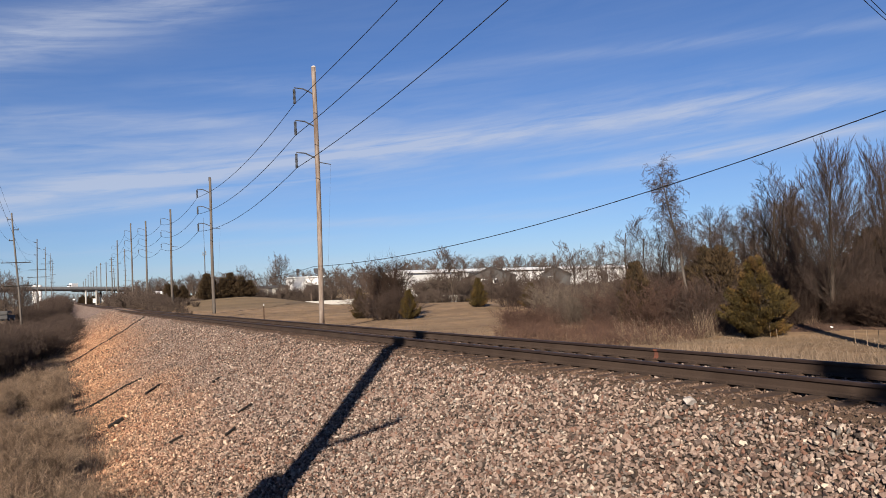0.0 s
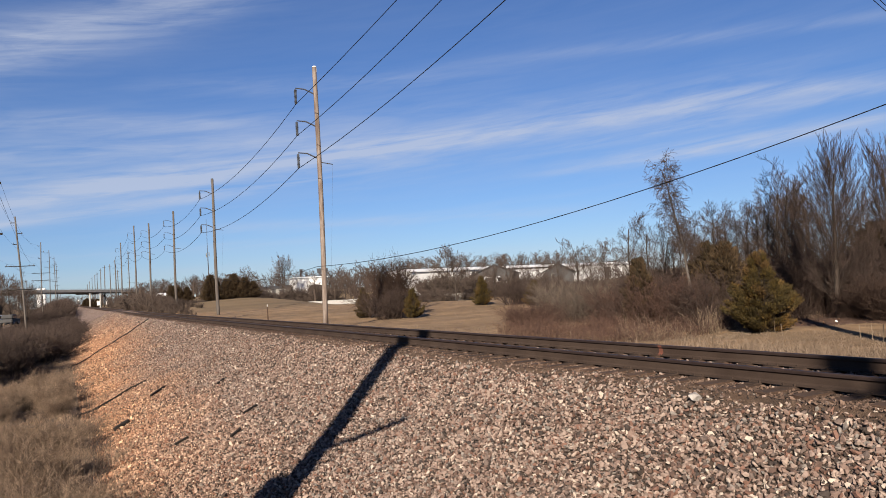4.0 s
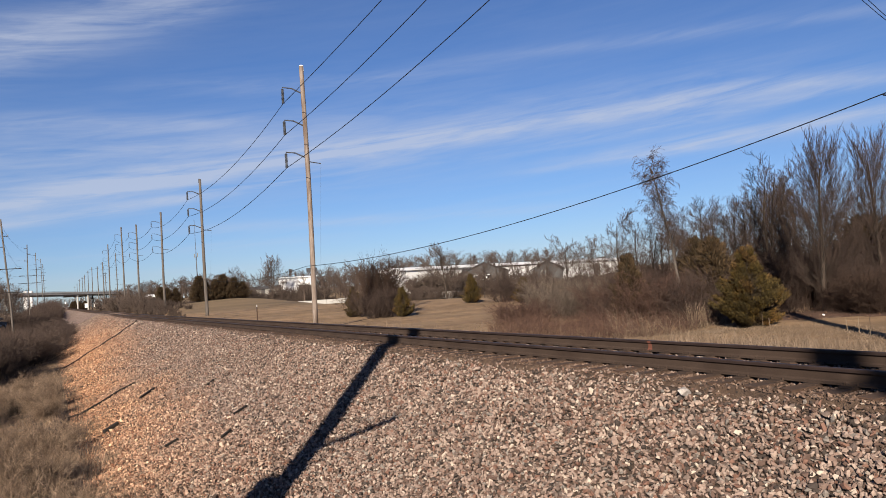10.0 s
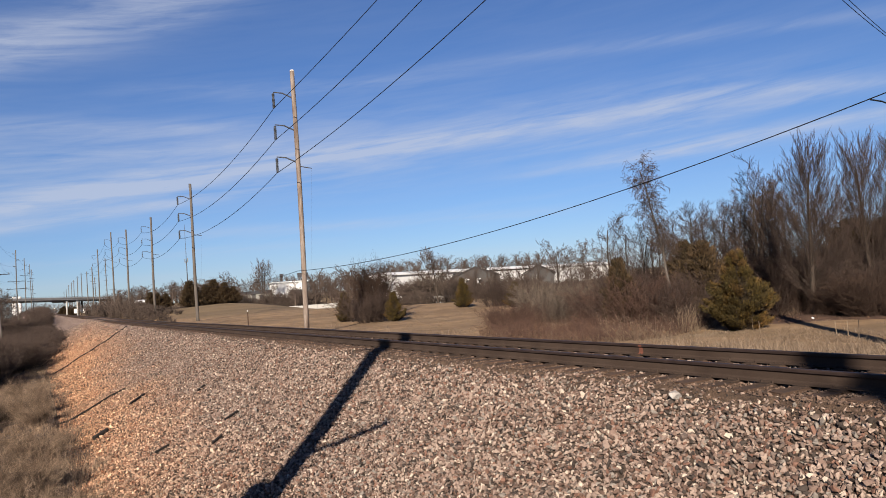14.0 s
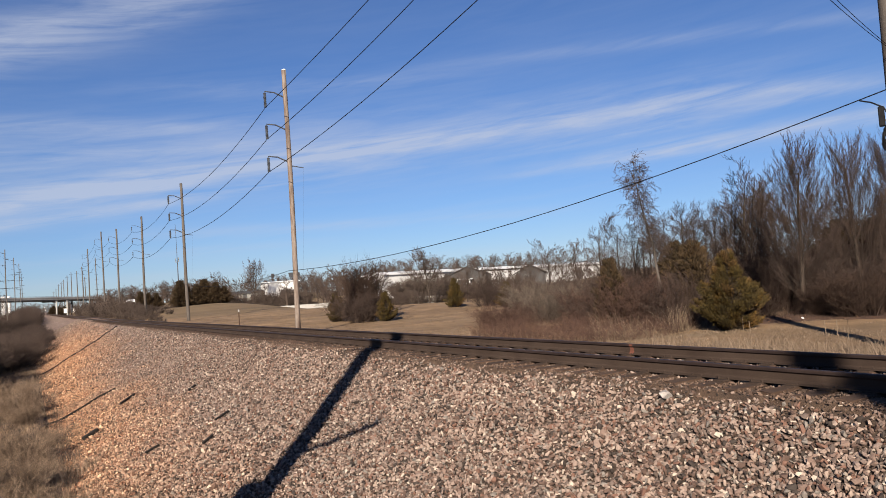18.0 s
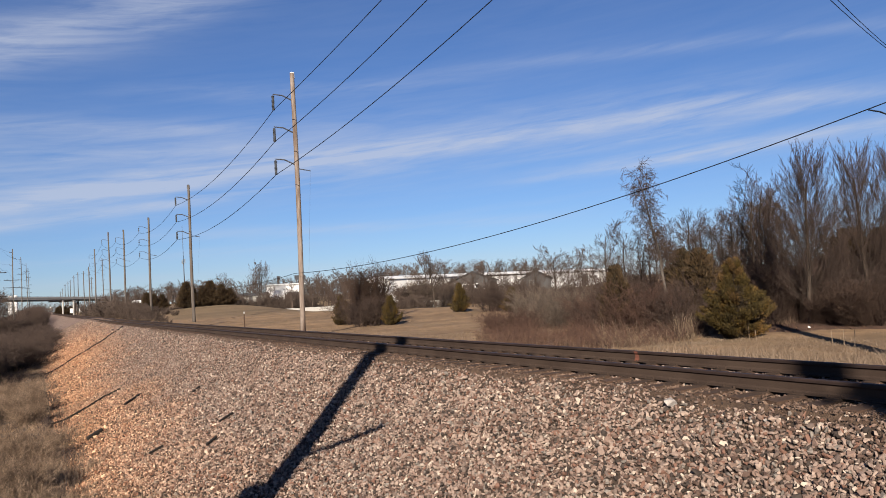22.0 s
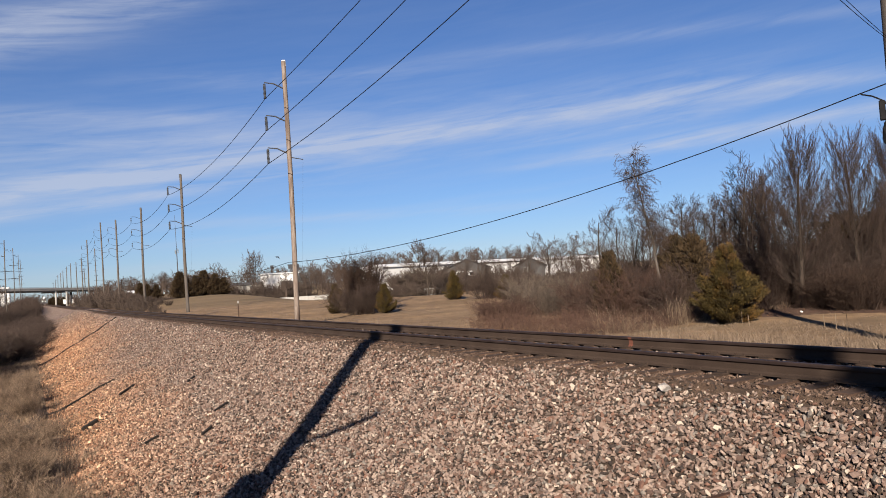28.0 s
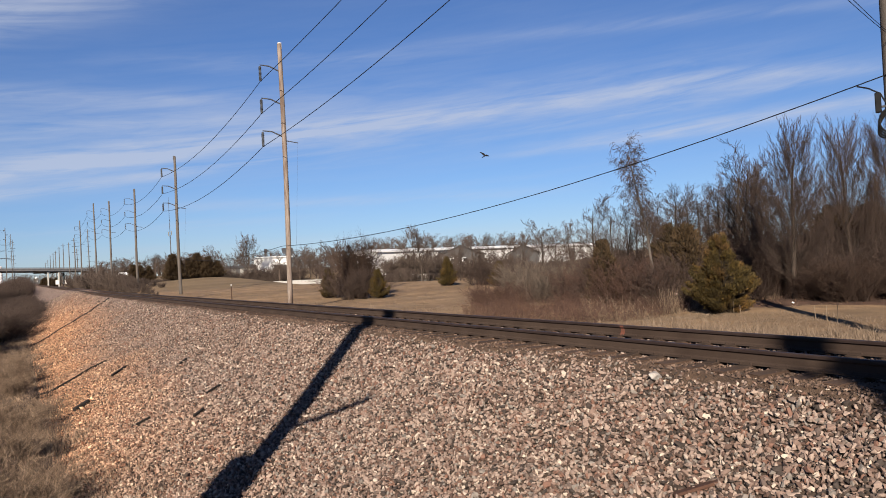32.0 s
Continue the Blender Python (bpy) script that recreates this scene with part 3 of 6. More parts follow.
def scatter(x, y, z, size, shapes, rng):
    """Many turned copies of the shapes in one pair of arrays."""
    allv, allf, base = [], [], 0
    which = rng.integers(0, len(shapes), len(x))
    for k, (sv, sf) in enumerate(shapes):
        idx = np.nonzero(which == k)[0]
        if not len(idx):
            continue
        n = len(idx)
        q = rng.normal(size=(n, 4))
        q[:, 1:3] *= 0.6
        q /= np.linalg.norm(q, axis=1)[:, None]
        w, a, b, c = q.T
        R = np.stack([1 - 2 * (b * b + c * c), 2 * (a * b - c * w), 2 * (a * c + b * w), 2 * (a * b + c * w), 1 - 2 * (a * a + c * c), 2 * (b * c - a * w),
                      2 * (a * c - b * w), 2 * (b * c + a * w), 1 - 2 * (a * a + b * b)], 1).reshape(n, 3, 3)
        v = np.einsum("nij,kj->nki", R, sv) * size[idx, None, None]
        v += np.stack([x[idx], y[idx], z[idx]], 1)[:, None, :]
        allv.append(v.reshape(-1, 3))
        allf.append((sf[None] + (np.arange(n) * len(sv))[:, None, None]).reshape(-1, 3) + base)
        base += n * len(sv)
    return np.concatenate(allv), np.concatenate(allf)


def ballast():
    rng = np.random.default_rng(5)
    shapes = stone_shapes(24, rng, 9)
    small = stone_shapes(12, rng, 7)
    flat = stone_shapes(8, rng, 6)
    tiny = stone_shapes(8, rng, 5)
    vs, fs, base = [], [], 0
    # stretch along the line, stones per square metre, mean half size
    for y0, y1, x0, x1, dens, half, sh in ((-12, 14, 0.8, 10.8, 90, 0.062, flat), (3, 14, 1.6, 10.8, 640, 0.033, shapes), (14, 25, 0.6, 10.8, 470, 0.036, small), (25, 42, 0.6, 10.6, 340, 0.040, tiny), (42, 75, 0.6, 10.4, 150, 0.050, tiny), (75, 140, 0.6, 10.4, 36, 0.075, tiny)):
        step = 1 / math.sqrt(dens)
        X, Y = np.meshgrid(np.arange(x0, x1, step), np.arange(y0, y1, step))
        n = X.size
        x, y = X.ravel() + rng.normal(0, step * 0.3, n), Y.ravel() + rng.normal(0, step * 0.3, n)
        keep = ((x + 0.40 * y > 6.7) & (y > 2.9) if dens != 90 else (x + 0.40 * y < 6.8) | (y < 3.0)) & (rng.uniform(size=n) < np.clip((x + 0.1) / 0.8, 0, 1)) & ~((x > 7.75) & (x < 10.15) & (rng.uniform(size=n) < 0.55)) & ~((x > 7.0) & (x < 8.12) & (rng.uniform(size=n) < 0.88 * np.clip((x - 7.0) / 0.6, 0, 1)))
        x, y = x[keep], y[keep]
        size = half * np.exp(rng.normal(-0.02, 0.23, len(x)))
        size = np.where((x > 7.3) & (x < 10.5), np.minimum(size * 0.85, 0.04), size)
        z = np.where((x > 7.5) & (x < 10.4), np.maximum(bed_z(x, y), -0.012), bed_z(x, y)) + size * rng.uniform(-0.5, 0.95, len(x)) * np.where((x > 7.3) & (x < 10.5), 0.45, 1.0)
        v, f = scatter(x, y, z, size, sh, rng)
        vs.append(v)
        fs.append(f + base)
        base += len(v)
    ob = put("ballast_stones", mesh_of("ballast_stones", np.concatenate(vs), np.concatenate(fs), M["stone"]))
    tagged(ob, "loose pink, grey and white crushed railway stone", "gravel", kind="stuff")


ballast()


def chippings():
    """Small brown chips trodden into the dirt round the sleeper ends."""
    rng = np.random.default_rng(15)
    n = 13000
    x, y = rng.uniform(6.85, 8.1, n), 3 + 24 * rng.uniform(size=n) ** 1.3
    keep = rng.uniform(size=n) < 0.35 + 0.65 * smooth(6.85, 7.4, x)
    x, y = x[keep], y[keep]
    size = 0.017 * np.exp(rng.normal(0, 0.35, len(x)))
    z = np.where(x > 7.45, 0.004, bed_z(x, y) - 0.005) + size * rng.uniform(0.0, 0.6, len(x))
    v, f = scatter(x, y, z, size, stone_shapes(6, rng, 6), rng)
    tagged(put("chippings", mesh_of("chippings", v, f, M["chip"])), "small brown stone chips in the dirt beside the rail", "gravel", kind="stuff")


chippings()

# ---------------------------------------------------------------- track


def rail_profile():
    """Half outline of a rail, 0.19 m high: foot, web and head."""
    half = [(0.074, 0.0), (0.074, 0.011), (0.028, 0.026), (0.009, 0.045), (0.008, 0.125), (0.018, 0.145), (0.036, 0.152), (0.037, 0.178), (0.030, 0.19)]
    return half + [(-x, z) for x, z in reversed(half)]


def rail_strip(offset, ys, zc, material, name, outline):
    vs, fs, k = [], [], len(outline)
    for y in ys:
        cx, g = float(track_x(y)) + offset, float(grade(y)) + zc
        vs += [(cx + u, y, g + w) for u, w in outline]
    n = len(ys)
    i = np.arange(n - 1)[:, None] * k
    j = np.arange(k)[None]
    fs = np.stack([i + j, i + (j + 1) % k, i + k + (j + 1) % k, i + k + j], -1).reshape(-1, 4)
    return mesh_of(name, np.array(vs), fs, material)


def track():
    t = thing("railway_track", "single railway track with rusty steel rails on wooden sleepers", "railway track", kind="structure")
    ys = np.concatenate([np.arange(-30, 120, 4.0), np.arange(120, 480, 20), np.arange(480, 1400, 10)])
    for side in (-1, 1):
        off = side * 0.755
        r = put("rail", rail_strip(off, ys, 0.045, M["steel"], "rail", rail_profile()), t, "brown rusted steel rail")
        # the head's darker tone paints how light falls on the rail
        put("rail_head", rail_strip(off, ys, 0.045, M["rail_top"], "rail_head", [(-0.0385, 0.150), (0.0385, 0.150), (0.0395, 0.178), (0.031, 0.1925), (-0.031, 0.1925), (-0.0395, 0.178)]), r, "rusted head of the rail, coloured darker than the sunlit web")
    rng = random.Random(3)
    tie_bm = [box(-1.33, 1.33, -0.112, 0.112, -0.16, 0.030, 0.012) for _ in range(3)]
    meshes = []
    for bm in tie_bm:
        for v in bm.verts:
            v.co += Vector((rng.uniform(-0.03, 0.03), rng.uniform(-0.012, 0.012), rng.uniform(-0.008, 0.004)))
        me = bpy.data.meshes.new("sleeper")
        bm.to_mesh(me)
        bm.free()
        me.materials.append(M["tie"])
        meshes.append(me)
    bm = box(-0.09, 0.09, -0.17, 0.17, 0.0, 0.02, 0.004)
    for sx in (-0.088, 0.088):
        for sy in (-0.06, 0.06):
            rod((sx * 0.93, sy, 0.02), (sx * 0.93, sy, 0.05), 0.011, 0.014, 6, bm)
    for v in bm.verts:
        v.co.x, v.co.y = v.co.y, v.co.x
    plate = bpy.data.meshes.new("tie_plate")
    bm.to_mesh(plate)
    bm.free()
    plate.materials.append(M["steel"])
    y, k = -12.0, 0
    while k < 190:
        s = put("sleeper", meshes[k % 3], t)
        s.matrix_world = pose(8.95 + rng.uniform(-0.05, 0.05), y, float(grade(y)), 0, 0, rng.uniform(-0.8, 0.8))
        if y < 32:
            for side in (-1, 1):
                p = put("tie_plate", plate, s)
                p.matrix_local = pose(side * 0.755, 0, 0.025)
        y += 0.508 + rng.uniform(-0.015, 0.015)
        k += 1
    vs, fs = [], []
    while y < 460:
        g = float(grade(y))
        b0 = len(vs)
        vs += [(8.95 + sx * 1.3, y + sy * 0.11, g + sz) for sz in (-0.1, 0.025) for sx, sy in ((-1, -1), (1, -1), (1, 1), (-1, 1))]
        fs += [(b0 + 4, b0 + 5, b0 + 6, b0 + 7)] + [(b0 + i, b0 + (i + 1) % 4, b0 + 4 + (i + 1) % 4, b0 + 4 + i) for i in range(4)]
        y += 0.51
    far = put("sleepers_beyond", mesh_of("sleepers_beyond", np.array(vs), np.array(fs), M["tie"]), t)
    far["kind"] = "stuff"
    # painted mark on the far rail
    mk = put("paint_mark", mesh_of("paint_mark", *[np.array([(9.705 - 0.0765, 10.74, 0.05), (9.705 - 0.0765, 10.85, 0.05), (9.705 - 0.03, 10.85, 0.075), (9.705 - 0.03, 10.74, 0.075),
                                                    (9.705 - 0.012, 10.74, 0.10), (9.705 - 0.012, 10.85, 0.10), (9.705 - 0.012, 10.84, 0.17), (9.705 - 0.012, 10.75, 0.17),
                                                    (9.705 - 0.04, 10.84, 0.197), (9.705 - 0.04, 10.75, 0.197), (9.705 - 0.04, 10.84, 0.23), (9.705 - 0.04, 10.75, 0.23)]),
                                            np.array([(0, 1, 2, 3), (3, 2, 5, 4), (4, 5, 6, 7), (7, 6, 8, 9), (9, 8, 10, 11)])], M["paint_orange"]), t, "orange spray-paint mark on the rail")


track()

# ---------------------------------------------------------------- poles and wires
ARMS = [(18.85, 1.42, 17.55), (16.1, 1.42, 14.9), (13.4, 1.42, 12.15)]


def power_pole(x, y, base, top, lean=(0.0, 0.0), grey=False, detail=True, scale=1.0, r=0.2, name="power_pole"):
    """A tall wooden transmission pole with three upswept arms and hanging insulators on one side."""
    t = thing(name, "tall wooden power pole with three steel arms and hanging insulators", "power pole", pose(x, y, base), "power poles beyond the track")
    h = top - base
    wood = M["pole_grey"] if grey else M["pole"]
    part("shaft", shaft((0, 0, -0.4), (lean[0], lean[1], h), r, r * (0.7 if grey else 0.82), 14, 14, 0.008), wood, t)
    bm = rod((lean[0], lean[1], h - 0.35), (lean[0], lean[1], h + 0.06), r * (0.74 if grey else 0.86), r * (0.68 if grey else 0.8), 12)
    part("pole_cap", bm, M["iron"] if grey else M["cap"], t)
    for k, (za, reach, zi) in enumerate(ARMS):
        f = (za + 1.1) / 21.9
        z, lx = h * f, lean[0] * f
        zi2 = h * (zi + 1.1) / 21.9
        bm = rod((lx, 0, z - 0.34), (lx - reach * 0.55, 0, z + 0.0), 0.05 if detail else 0.035, 0.045 if detail else 0.03, 6)
        rod((lx - reach * 0.55, 0, z + 0.0), (lx - reach, 0, z + 0.04), 0.045 if detail else 0.03, 0.035 if detail else 0.025, 6, bm)
        arm = part("arm", bm, M["iron"], t)
        bm = bmesh.new()
        m, rings = 12 if detail else 3, []
        for i in range(m):                       # a string of discs, one skin from top to bottom
            za1 = z - 0.05 - (z - 0.05 - zi2) * (i + 0.5) / m
            for rr, dz in ((0.035, 0.06), (0.06, 0.04), (0.11, -0.03), (0.05, -0.04)):
                rings.append([bm.verts.new((lx - reach + rr * math.cos(6.2832 * q / 8), rr * math.sin(6.2832 * q / 8), za1 + dz)) for q in range(8)])
        for ra, rb in zip(rings, rings[1:]):
            for q in range(8):
                bm.faces.new((ra[q], rb[q], rb[(q + 1) % 8], ra[(q + 1) % 8]))
        bm.faces.new(rings[0])
        bm.faces.new(rings[-1][::-1])
        bmesh.ops.recalc_face_normals(bm, faces=bm.faces)
        part("insulator", bm, M["ins"], t)
    f = 13.77 / 21.9
    bm = rod((lean[0] * f, 0, h * f + 0.03), (lean[0] * f + 1.0, 0, h * f - 0.12), 0.035, 0.03, 6)
    part("ground_arm", bm, M["iron"], t)
    if detail:
        part("ground_wire", rod((lean[0] * f + 0.98, 0, h * f - 0.12), (lean[0] * 0.4 + 0.45, 0, h * 0.16), 0.004, 0.004, 5), M["iron"], t)
    return t


RIGHT = [(20.45, 11.78, -1.1, 25.0), (16.02, 50.24, -0.81, 16.96), (15.76, 88.64, -0.4, 14.96), (15.76, 123.2, -0.08, 15.12), (15.68, 157.6, 0.72, 16.64), (15.6, 188.8, 0.96, 19.12), (15.52, 233.6, 1.12, 18.56)]
LEAN = (0.1, 0.12, 0.0, 0.1, 0.0, 0.0, 0.1)
for i, (x, y, b0, t0) in enumerate(RIGHT):
    power_pole(x, y, b0, t0, (LEAN[i], 0), grey=i != 1, detail=i < 3, r=0.27 if i == 0 else (0.18 if i == 1 else 0.19))


def insulator_foot(i, k):
    x, y, b0, t0 = RIGHT[i]
    if i == 0:
        return ((19.1, 19.1, 18.7)[k], 11.78, (21.8, 20.3, 16.9)[k])
    f = (ARMS[k][2] + 1.1) / 21.9
    lean = LEAN[i]
    return (x + lean * (ARMS[k][0] + 1.1) / 21.9 - 1.42, y, b0 + (t0 - b0) * f)


def conductor(points, radius, label, name="power_line", sides=5):
    ob = put(name, mesh_of(name, *wire_mesh(points, radius, sides), M["wire"], True))
    return tagged(ob, label, "cable")


for k in range(3):
    pts = []
    for i in range(len(RIGHT) - 1):
        s = sagging(insulator_foot(i, k), insulator_foot(i + 1, k), 1.0 if i else (0.5, 0.9, 0.9)[k], 18)
        pts += s if i == 0 else s[1:]
    p = Vector(insulator_foot(0, k))
    pts = sagging((p.x, p.y - 50, p.z), p, 0.9, 12)[:-1] + pts
    tagged(conductor(pts, 0.022, "black power line hanging between tall wooden poles"), group="conductors")
# communications cable slung low between the same poles
low = [(20.28, 11.66, 5.9), (15.6, 50.24, 3.25), (15.6, 88.64, 3.7), (15.6, 123.2, 4.3)]
pts = []
for i in range(3):
    s = sagging(low[i], low[i + 1], (0.9, 0.6, 0.6)[i], 20)
    pts += s if i == 0 else s[1:]
conductor(pts, 0.017, "thick black communications cable slung low along the poles", "communications_cable")

# the riser pole's fittings: service wires, a bracket and a coil of spare cable
coil = thing("cable_coil", "black coil of spare cable on a wooden bracket at the pole", "cable coil", pose(20.45, 11.78, 4.72, 0, 0, -59))
for k in range(4):
    rr = 0.27 + 0.03 * k
    ring = [Vector((-0.10 + 0.02 * k + rr * 1.05 * math.cos(q), -0.28 + 0.03 * k, -0.08 + rr * 1.2 * math.sin(q + 0.2 * k))) for q in [i * 6.2832 / 28 for i in range(29)]]
    put("cable_turn", mesh_of("cable_turn", *wire_mesh(ring, 0.028, 6), M["wire"], True), coil)
part("bracket", box(-0.46, -0.31, -0.36, -0.22, 0.15, 0.68, 0.02), M["wire"], coil, "dark wooden bracket board")
part("bracket_arm", rod((-0.38, -0.28, 0.3), (0.0, 0, 0.35), 0.03, 0.03, 6), M["iron"], coil)
loop = [Vector(v) for v in ((20.15, 12.6, 5.72), (20.17, 12.3, 5.6), (20.2, 12.0, 5.4), (20.22, 11.85, 5.05), (20.22, 11.8, 4.6))]
conductor(loop, 0.022, "black cable tail looping down to the pole", "cable_tail")
for dz, sag in ((0.0, 0.8), (0.45, 0.78)):
    conductor(sagging((-5.0, 2.2, 9.0 + dz), (20.2, 11.62, 6.82 + dz * 0.1), sag, 40), 0.008, "thin black service wire crossing above the track", "service_wire")
drop = [Vector((20.24, 11.62, 6.85)), Vector((20.2, 11.62, 6.7)), Vector((20.2, 11.62, 6.4)), Vector((20.2, 11.62, 5.5))]
conductor(drop, 0.022, "black riser cable strapped to the pole", "riser_cable")


def line_pole(x, y, base, top, lean, arms, pins=3, equipment=False, stout=False):
    """An older wooden pole of the line in the ditch: pins at the top and long crossarms lower down."""
    t = thing("utility_pole", "weathered grey wooden utility pole with crossarms", "utility pole", pose(x, y, base), "utility poles along the ditch")
    h = top - base
    part("shaft", shaft((0, 0, -0.4), (lean, 0, h), 0.31 if stout else (0.31 if equipment else 0.17), 0.28 if stout else (0.24 if equipment else 0.11)), M["pole_grey"], t)
    for k in range(pins):
        z, s = h - 1.0 - 1.7 * k, -1 if k % 2 == 0 else 1
        lx = lean * z / h
        bm = box(min(lx, lx + s * 0.75), max(lx, lx + s * 0.75), -0.05, 0.05, z - 0.06, z + 0.06, 0.01)
        pin = part("side_arm", bm, M["dark_wood"], t)
        part("insulator", rod((lx + s * 0.68, 0, z + 0.06), (lx + s * 0.68, 0, z + 0.3), 0.06, 0.03, 8), M["ins"], pin)
    for za, half in arms:
        z = za - base
        lx = lean * z / h
        x0 = lx - (0.3 if equipment else half)
        arm = part("crossarm", box(x0, lx + half, -0.2, -0.09, z - 0.05, z + 0.07, 0.012), M["dark_wood"], t)
        for sx in (0.45, 0.62, 0.8, 0.95) if equipment else (-0.9, -0.6, 0.6, 0.9):
            part("insulator", rod((lx + half * sx, -0.14, z + 0.07), (lx + half * sx, -0.14, z + 0.28), 0.05, 0.03, 8), M["ins"], arm)
        for s in (1,) if equipment else (-1, 1):
            part("brace", rod((lx + s * half * 0.45, -0.14, z - 0.06), (lx, -0.14, z - 0.75), 0.02, 0.02, 5), M["iron"], arm)
    # fittings added out of view, only to shape the shadow on the bank
    if equipment:
        bm = rod((-0.60, 0.05, 3.85 - base), (-0.60, 0.05, 4.75 - base), 0.28, 0.28, 18)
        tank = part("transformer", bm, M["concrete"], t, "unseen grey can added for the lump in the pole's shadow")
        part("bushing", rod((-0.6, 0.05, 4.85 - base), (-0.6, 0.05, 5.15 - base), 0.05, 0.03, 8), M["ins"], tank)
        part("hanger", box(-0.4, -0.2, 0.0, 0.1, 4.2 - base, 4.6 - base), M["iron"], tank)
        for j, (rr, zz, xo) in enumerate(((0.42, 3.3, -0.45), (0.36, 3.0, -0.75), (0.30, 3.55, -1.0))):
            ring = [Vector((xo + rr * math.cos(q), 0.1 * j, zz - base + rr * 0.8 * math.sin(q))) for q in [i * 6.2832 / 20 for i in range(21)]]
            put("cable_loop", mesh_of("cable_loop", *wire_mesh(ring, 0.05, 6), M["wire"], True), t, "unseen black loop added to roughen the pole's shadow")
        part("coil_box", box(-0.55, -0.16, -0.12, 0.12, 3.35 - base, 3.85 - base, 0.03), M["iron"], t)
    return t


LEFT = [(-4.72, -11.2, -1.2, 14.0, 0.1, ((5.4, 2.1),), False), (-5.0, 2.2, -0.6, 14.0, 0.0, ((5.35, 2.0),), True),
        (-5.0, 53.5, -2.85, 17.0, 0.0, ((9.3, 2.0), (6.2, 2.0)), False), (-4.95, 138.2, -2.6, 16.25, -1.0, ((8.35, 2.1), (4.65, 2.0)), False),
        (-4.5, 237.3, -1.2, 19.6, 0.1, ((11.1, 2.2), (9.1, 2.5)), False), (-3.5, 330.0, 0.3, 23.5, 0.1, ((17.0, 1.5), (12.0, 1.6)), False),
        (-2.1, 415.0, 1.0, 26.1, 0.0, ((22.0, 1.2), (18.0, 1.4), (14.0, 1.4)), False), (-1.5, 455.0, 1.0, 25.6, 0.0, ((21.0, 1.2), (17.0, 1.3), (13.0, 1.3)), False)]
for x, y, b0, t0, ln, arms, eq in LEFT:
    line_pole(x, y, b0, t0, ln, arms, equipment=eq, stout=y < 0)
for side, dz in ((-0.7, -0.8), (0.7, -2.5), (-0.7, -4.2)):
    pts = []
    for (x, y, b0, t0, ln, arms, eq), (x2, y2, b2, t2, l2, a2, e2) in zip(LEFT[2:6], LEFT[3:7]):
        pts += sagging((x + ln + side, y, t0 + dz), (x2 + l2 + side, y2, t2 + dz), 0.9, 10)
    tagged(conductor(pts, 0.010, "thin black wire of the pole line in the ditch", "line_wire"), group="line wires")
for sx in (-1.6, 1.6):
    pts = []
    for (x, y, b0, t0, ln, arms, eq), (x2, y2, b2, t2, l2, a2, e2) in zip(LEFT[2:5], LEFT[3:6]):
        pts += sagging((x + sx, y, arms[0][0] + 0.3), (x2 + l2 * 0.6 + sx, y2, a2[0][0] + 0.3), 0.8, 10)
    tagged(conductor(pts, 0.010, "thin black wire of the pole line in the ditch", "line_wire"), group="line wires")
# small distant poles on both sides of the far line
for x, y, b0, t0, arms in ((32.2, 430.0, 3.0, 28.4, 7), (21.2, 354.0, 2.0, 20.1, 3), (29.3, 470.0, 2.0, 20.4, 3), (22.9, 424.0, 1.6, 21.6, 1), (22.5, 470.0, 1.8, 23.3, 1), (22.4, 515.0, 2.0, 23.5, 1),
                           (22.2, 560.0, 2.5, 22.9, 1), (22.8, 614.0, 3.0, 23.4, 1), (23.2, 682.0, 3.0, 24.1, 1), (23.5, 749.0, 3.0, 22.6, 1), (23.6, 816.0, 3.0, 21.9, 1)):
    t = thing("distant_pole", "distant wooden power pole with short crossarms", "power pole", pose(x, y, b0), "distant poles")
    h = t0 - b0
    part("shaft", shaft((0, 0, -0.5), (0, 0, h), 0.26, 0.17, 4, 8), M["pole_grey"], t)
    for k in range(arms):
        zc = h * (0.95 - (0.10 if arms > 3 else 0.14) * k)
        part("crossarm", box(-0.95, 0.95, -0.06, 0.06, zc - 0.06, zc + 0.06), M["dark_wood"], t)

# ---------------------------------------------------------------- plants


def branch(out, level, p, d, length, r, spec, rng):
    """Grows one branch and, from it, its side branches; appends (level, p0, p1, r0, r1)."""
    n = spec["segs"][level]
    pts, rs = [p.copy()], [r]
    tip = spec["tip"] if level else r * 0.25
    for i in range(n):
        d = d + rng.normal(0, spec["wild"][level], 3)
        d[2] += spec["rise"][level]
        d = d / np.linalg.norm(d)
        p = p + d * (length / n)
        pts.append(p.copy())
        rs.append(r + (max(tip, r * 0.3) - r) * (i + 1) / n)
        out.append((level, pts[-2], pts[-1], rs[-2], rs[-1]))
    if level + 1 >= len(spec["segs"]):
        return
    kids = spec["kids"][level]
    f0 = spec["from"][level]
    for k in range(kids):
        f = f0 + (1 - f0) * (k + rng.uniform(0.1, 0.9)) / kids
        i = min(int(f * n), n - 1)
        q = pts[i] + (pts[i + 1] - pts[i]) * (f * n - i)
        ax = pts[i + 1] - pts[i]
        ax = ax / np.linalg.norm(ax)
        side = np.cross(ax, rng.normal(size=3))
        side /= np.linalg.norm(side) + 1e-9
        a = math.radians(spec["angle"][level] * rng.uniform(0.7, 1.3) * (1 + spec.get("fan", 0.0) * (0.5 - f) * (level == 0)))
        nd = ax * math.cos(a) + side * math.sin(a)
        ln = length * spec["ratio"][level] * (1 - spec["short"][level] * f) * rng.uniform(0.75, 1.2)
        rr = rs[i] * spec["thin"] * rng.uniform(0.8, 1.1)
        branch(out, level + 1, q, nd, ln, max(rr, spec["tip"]), spec, rng)


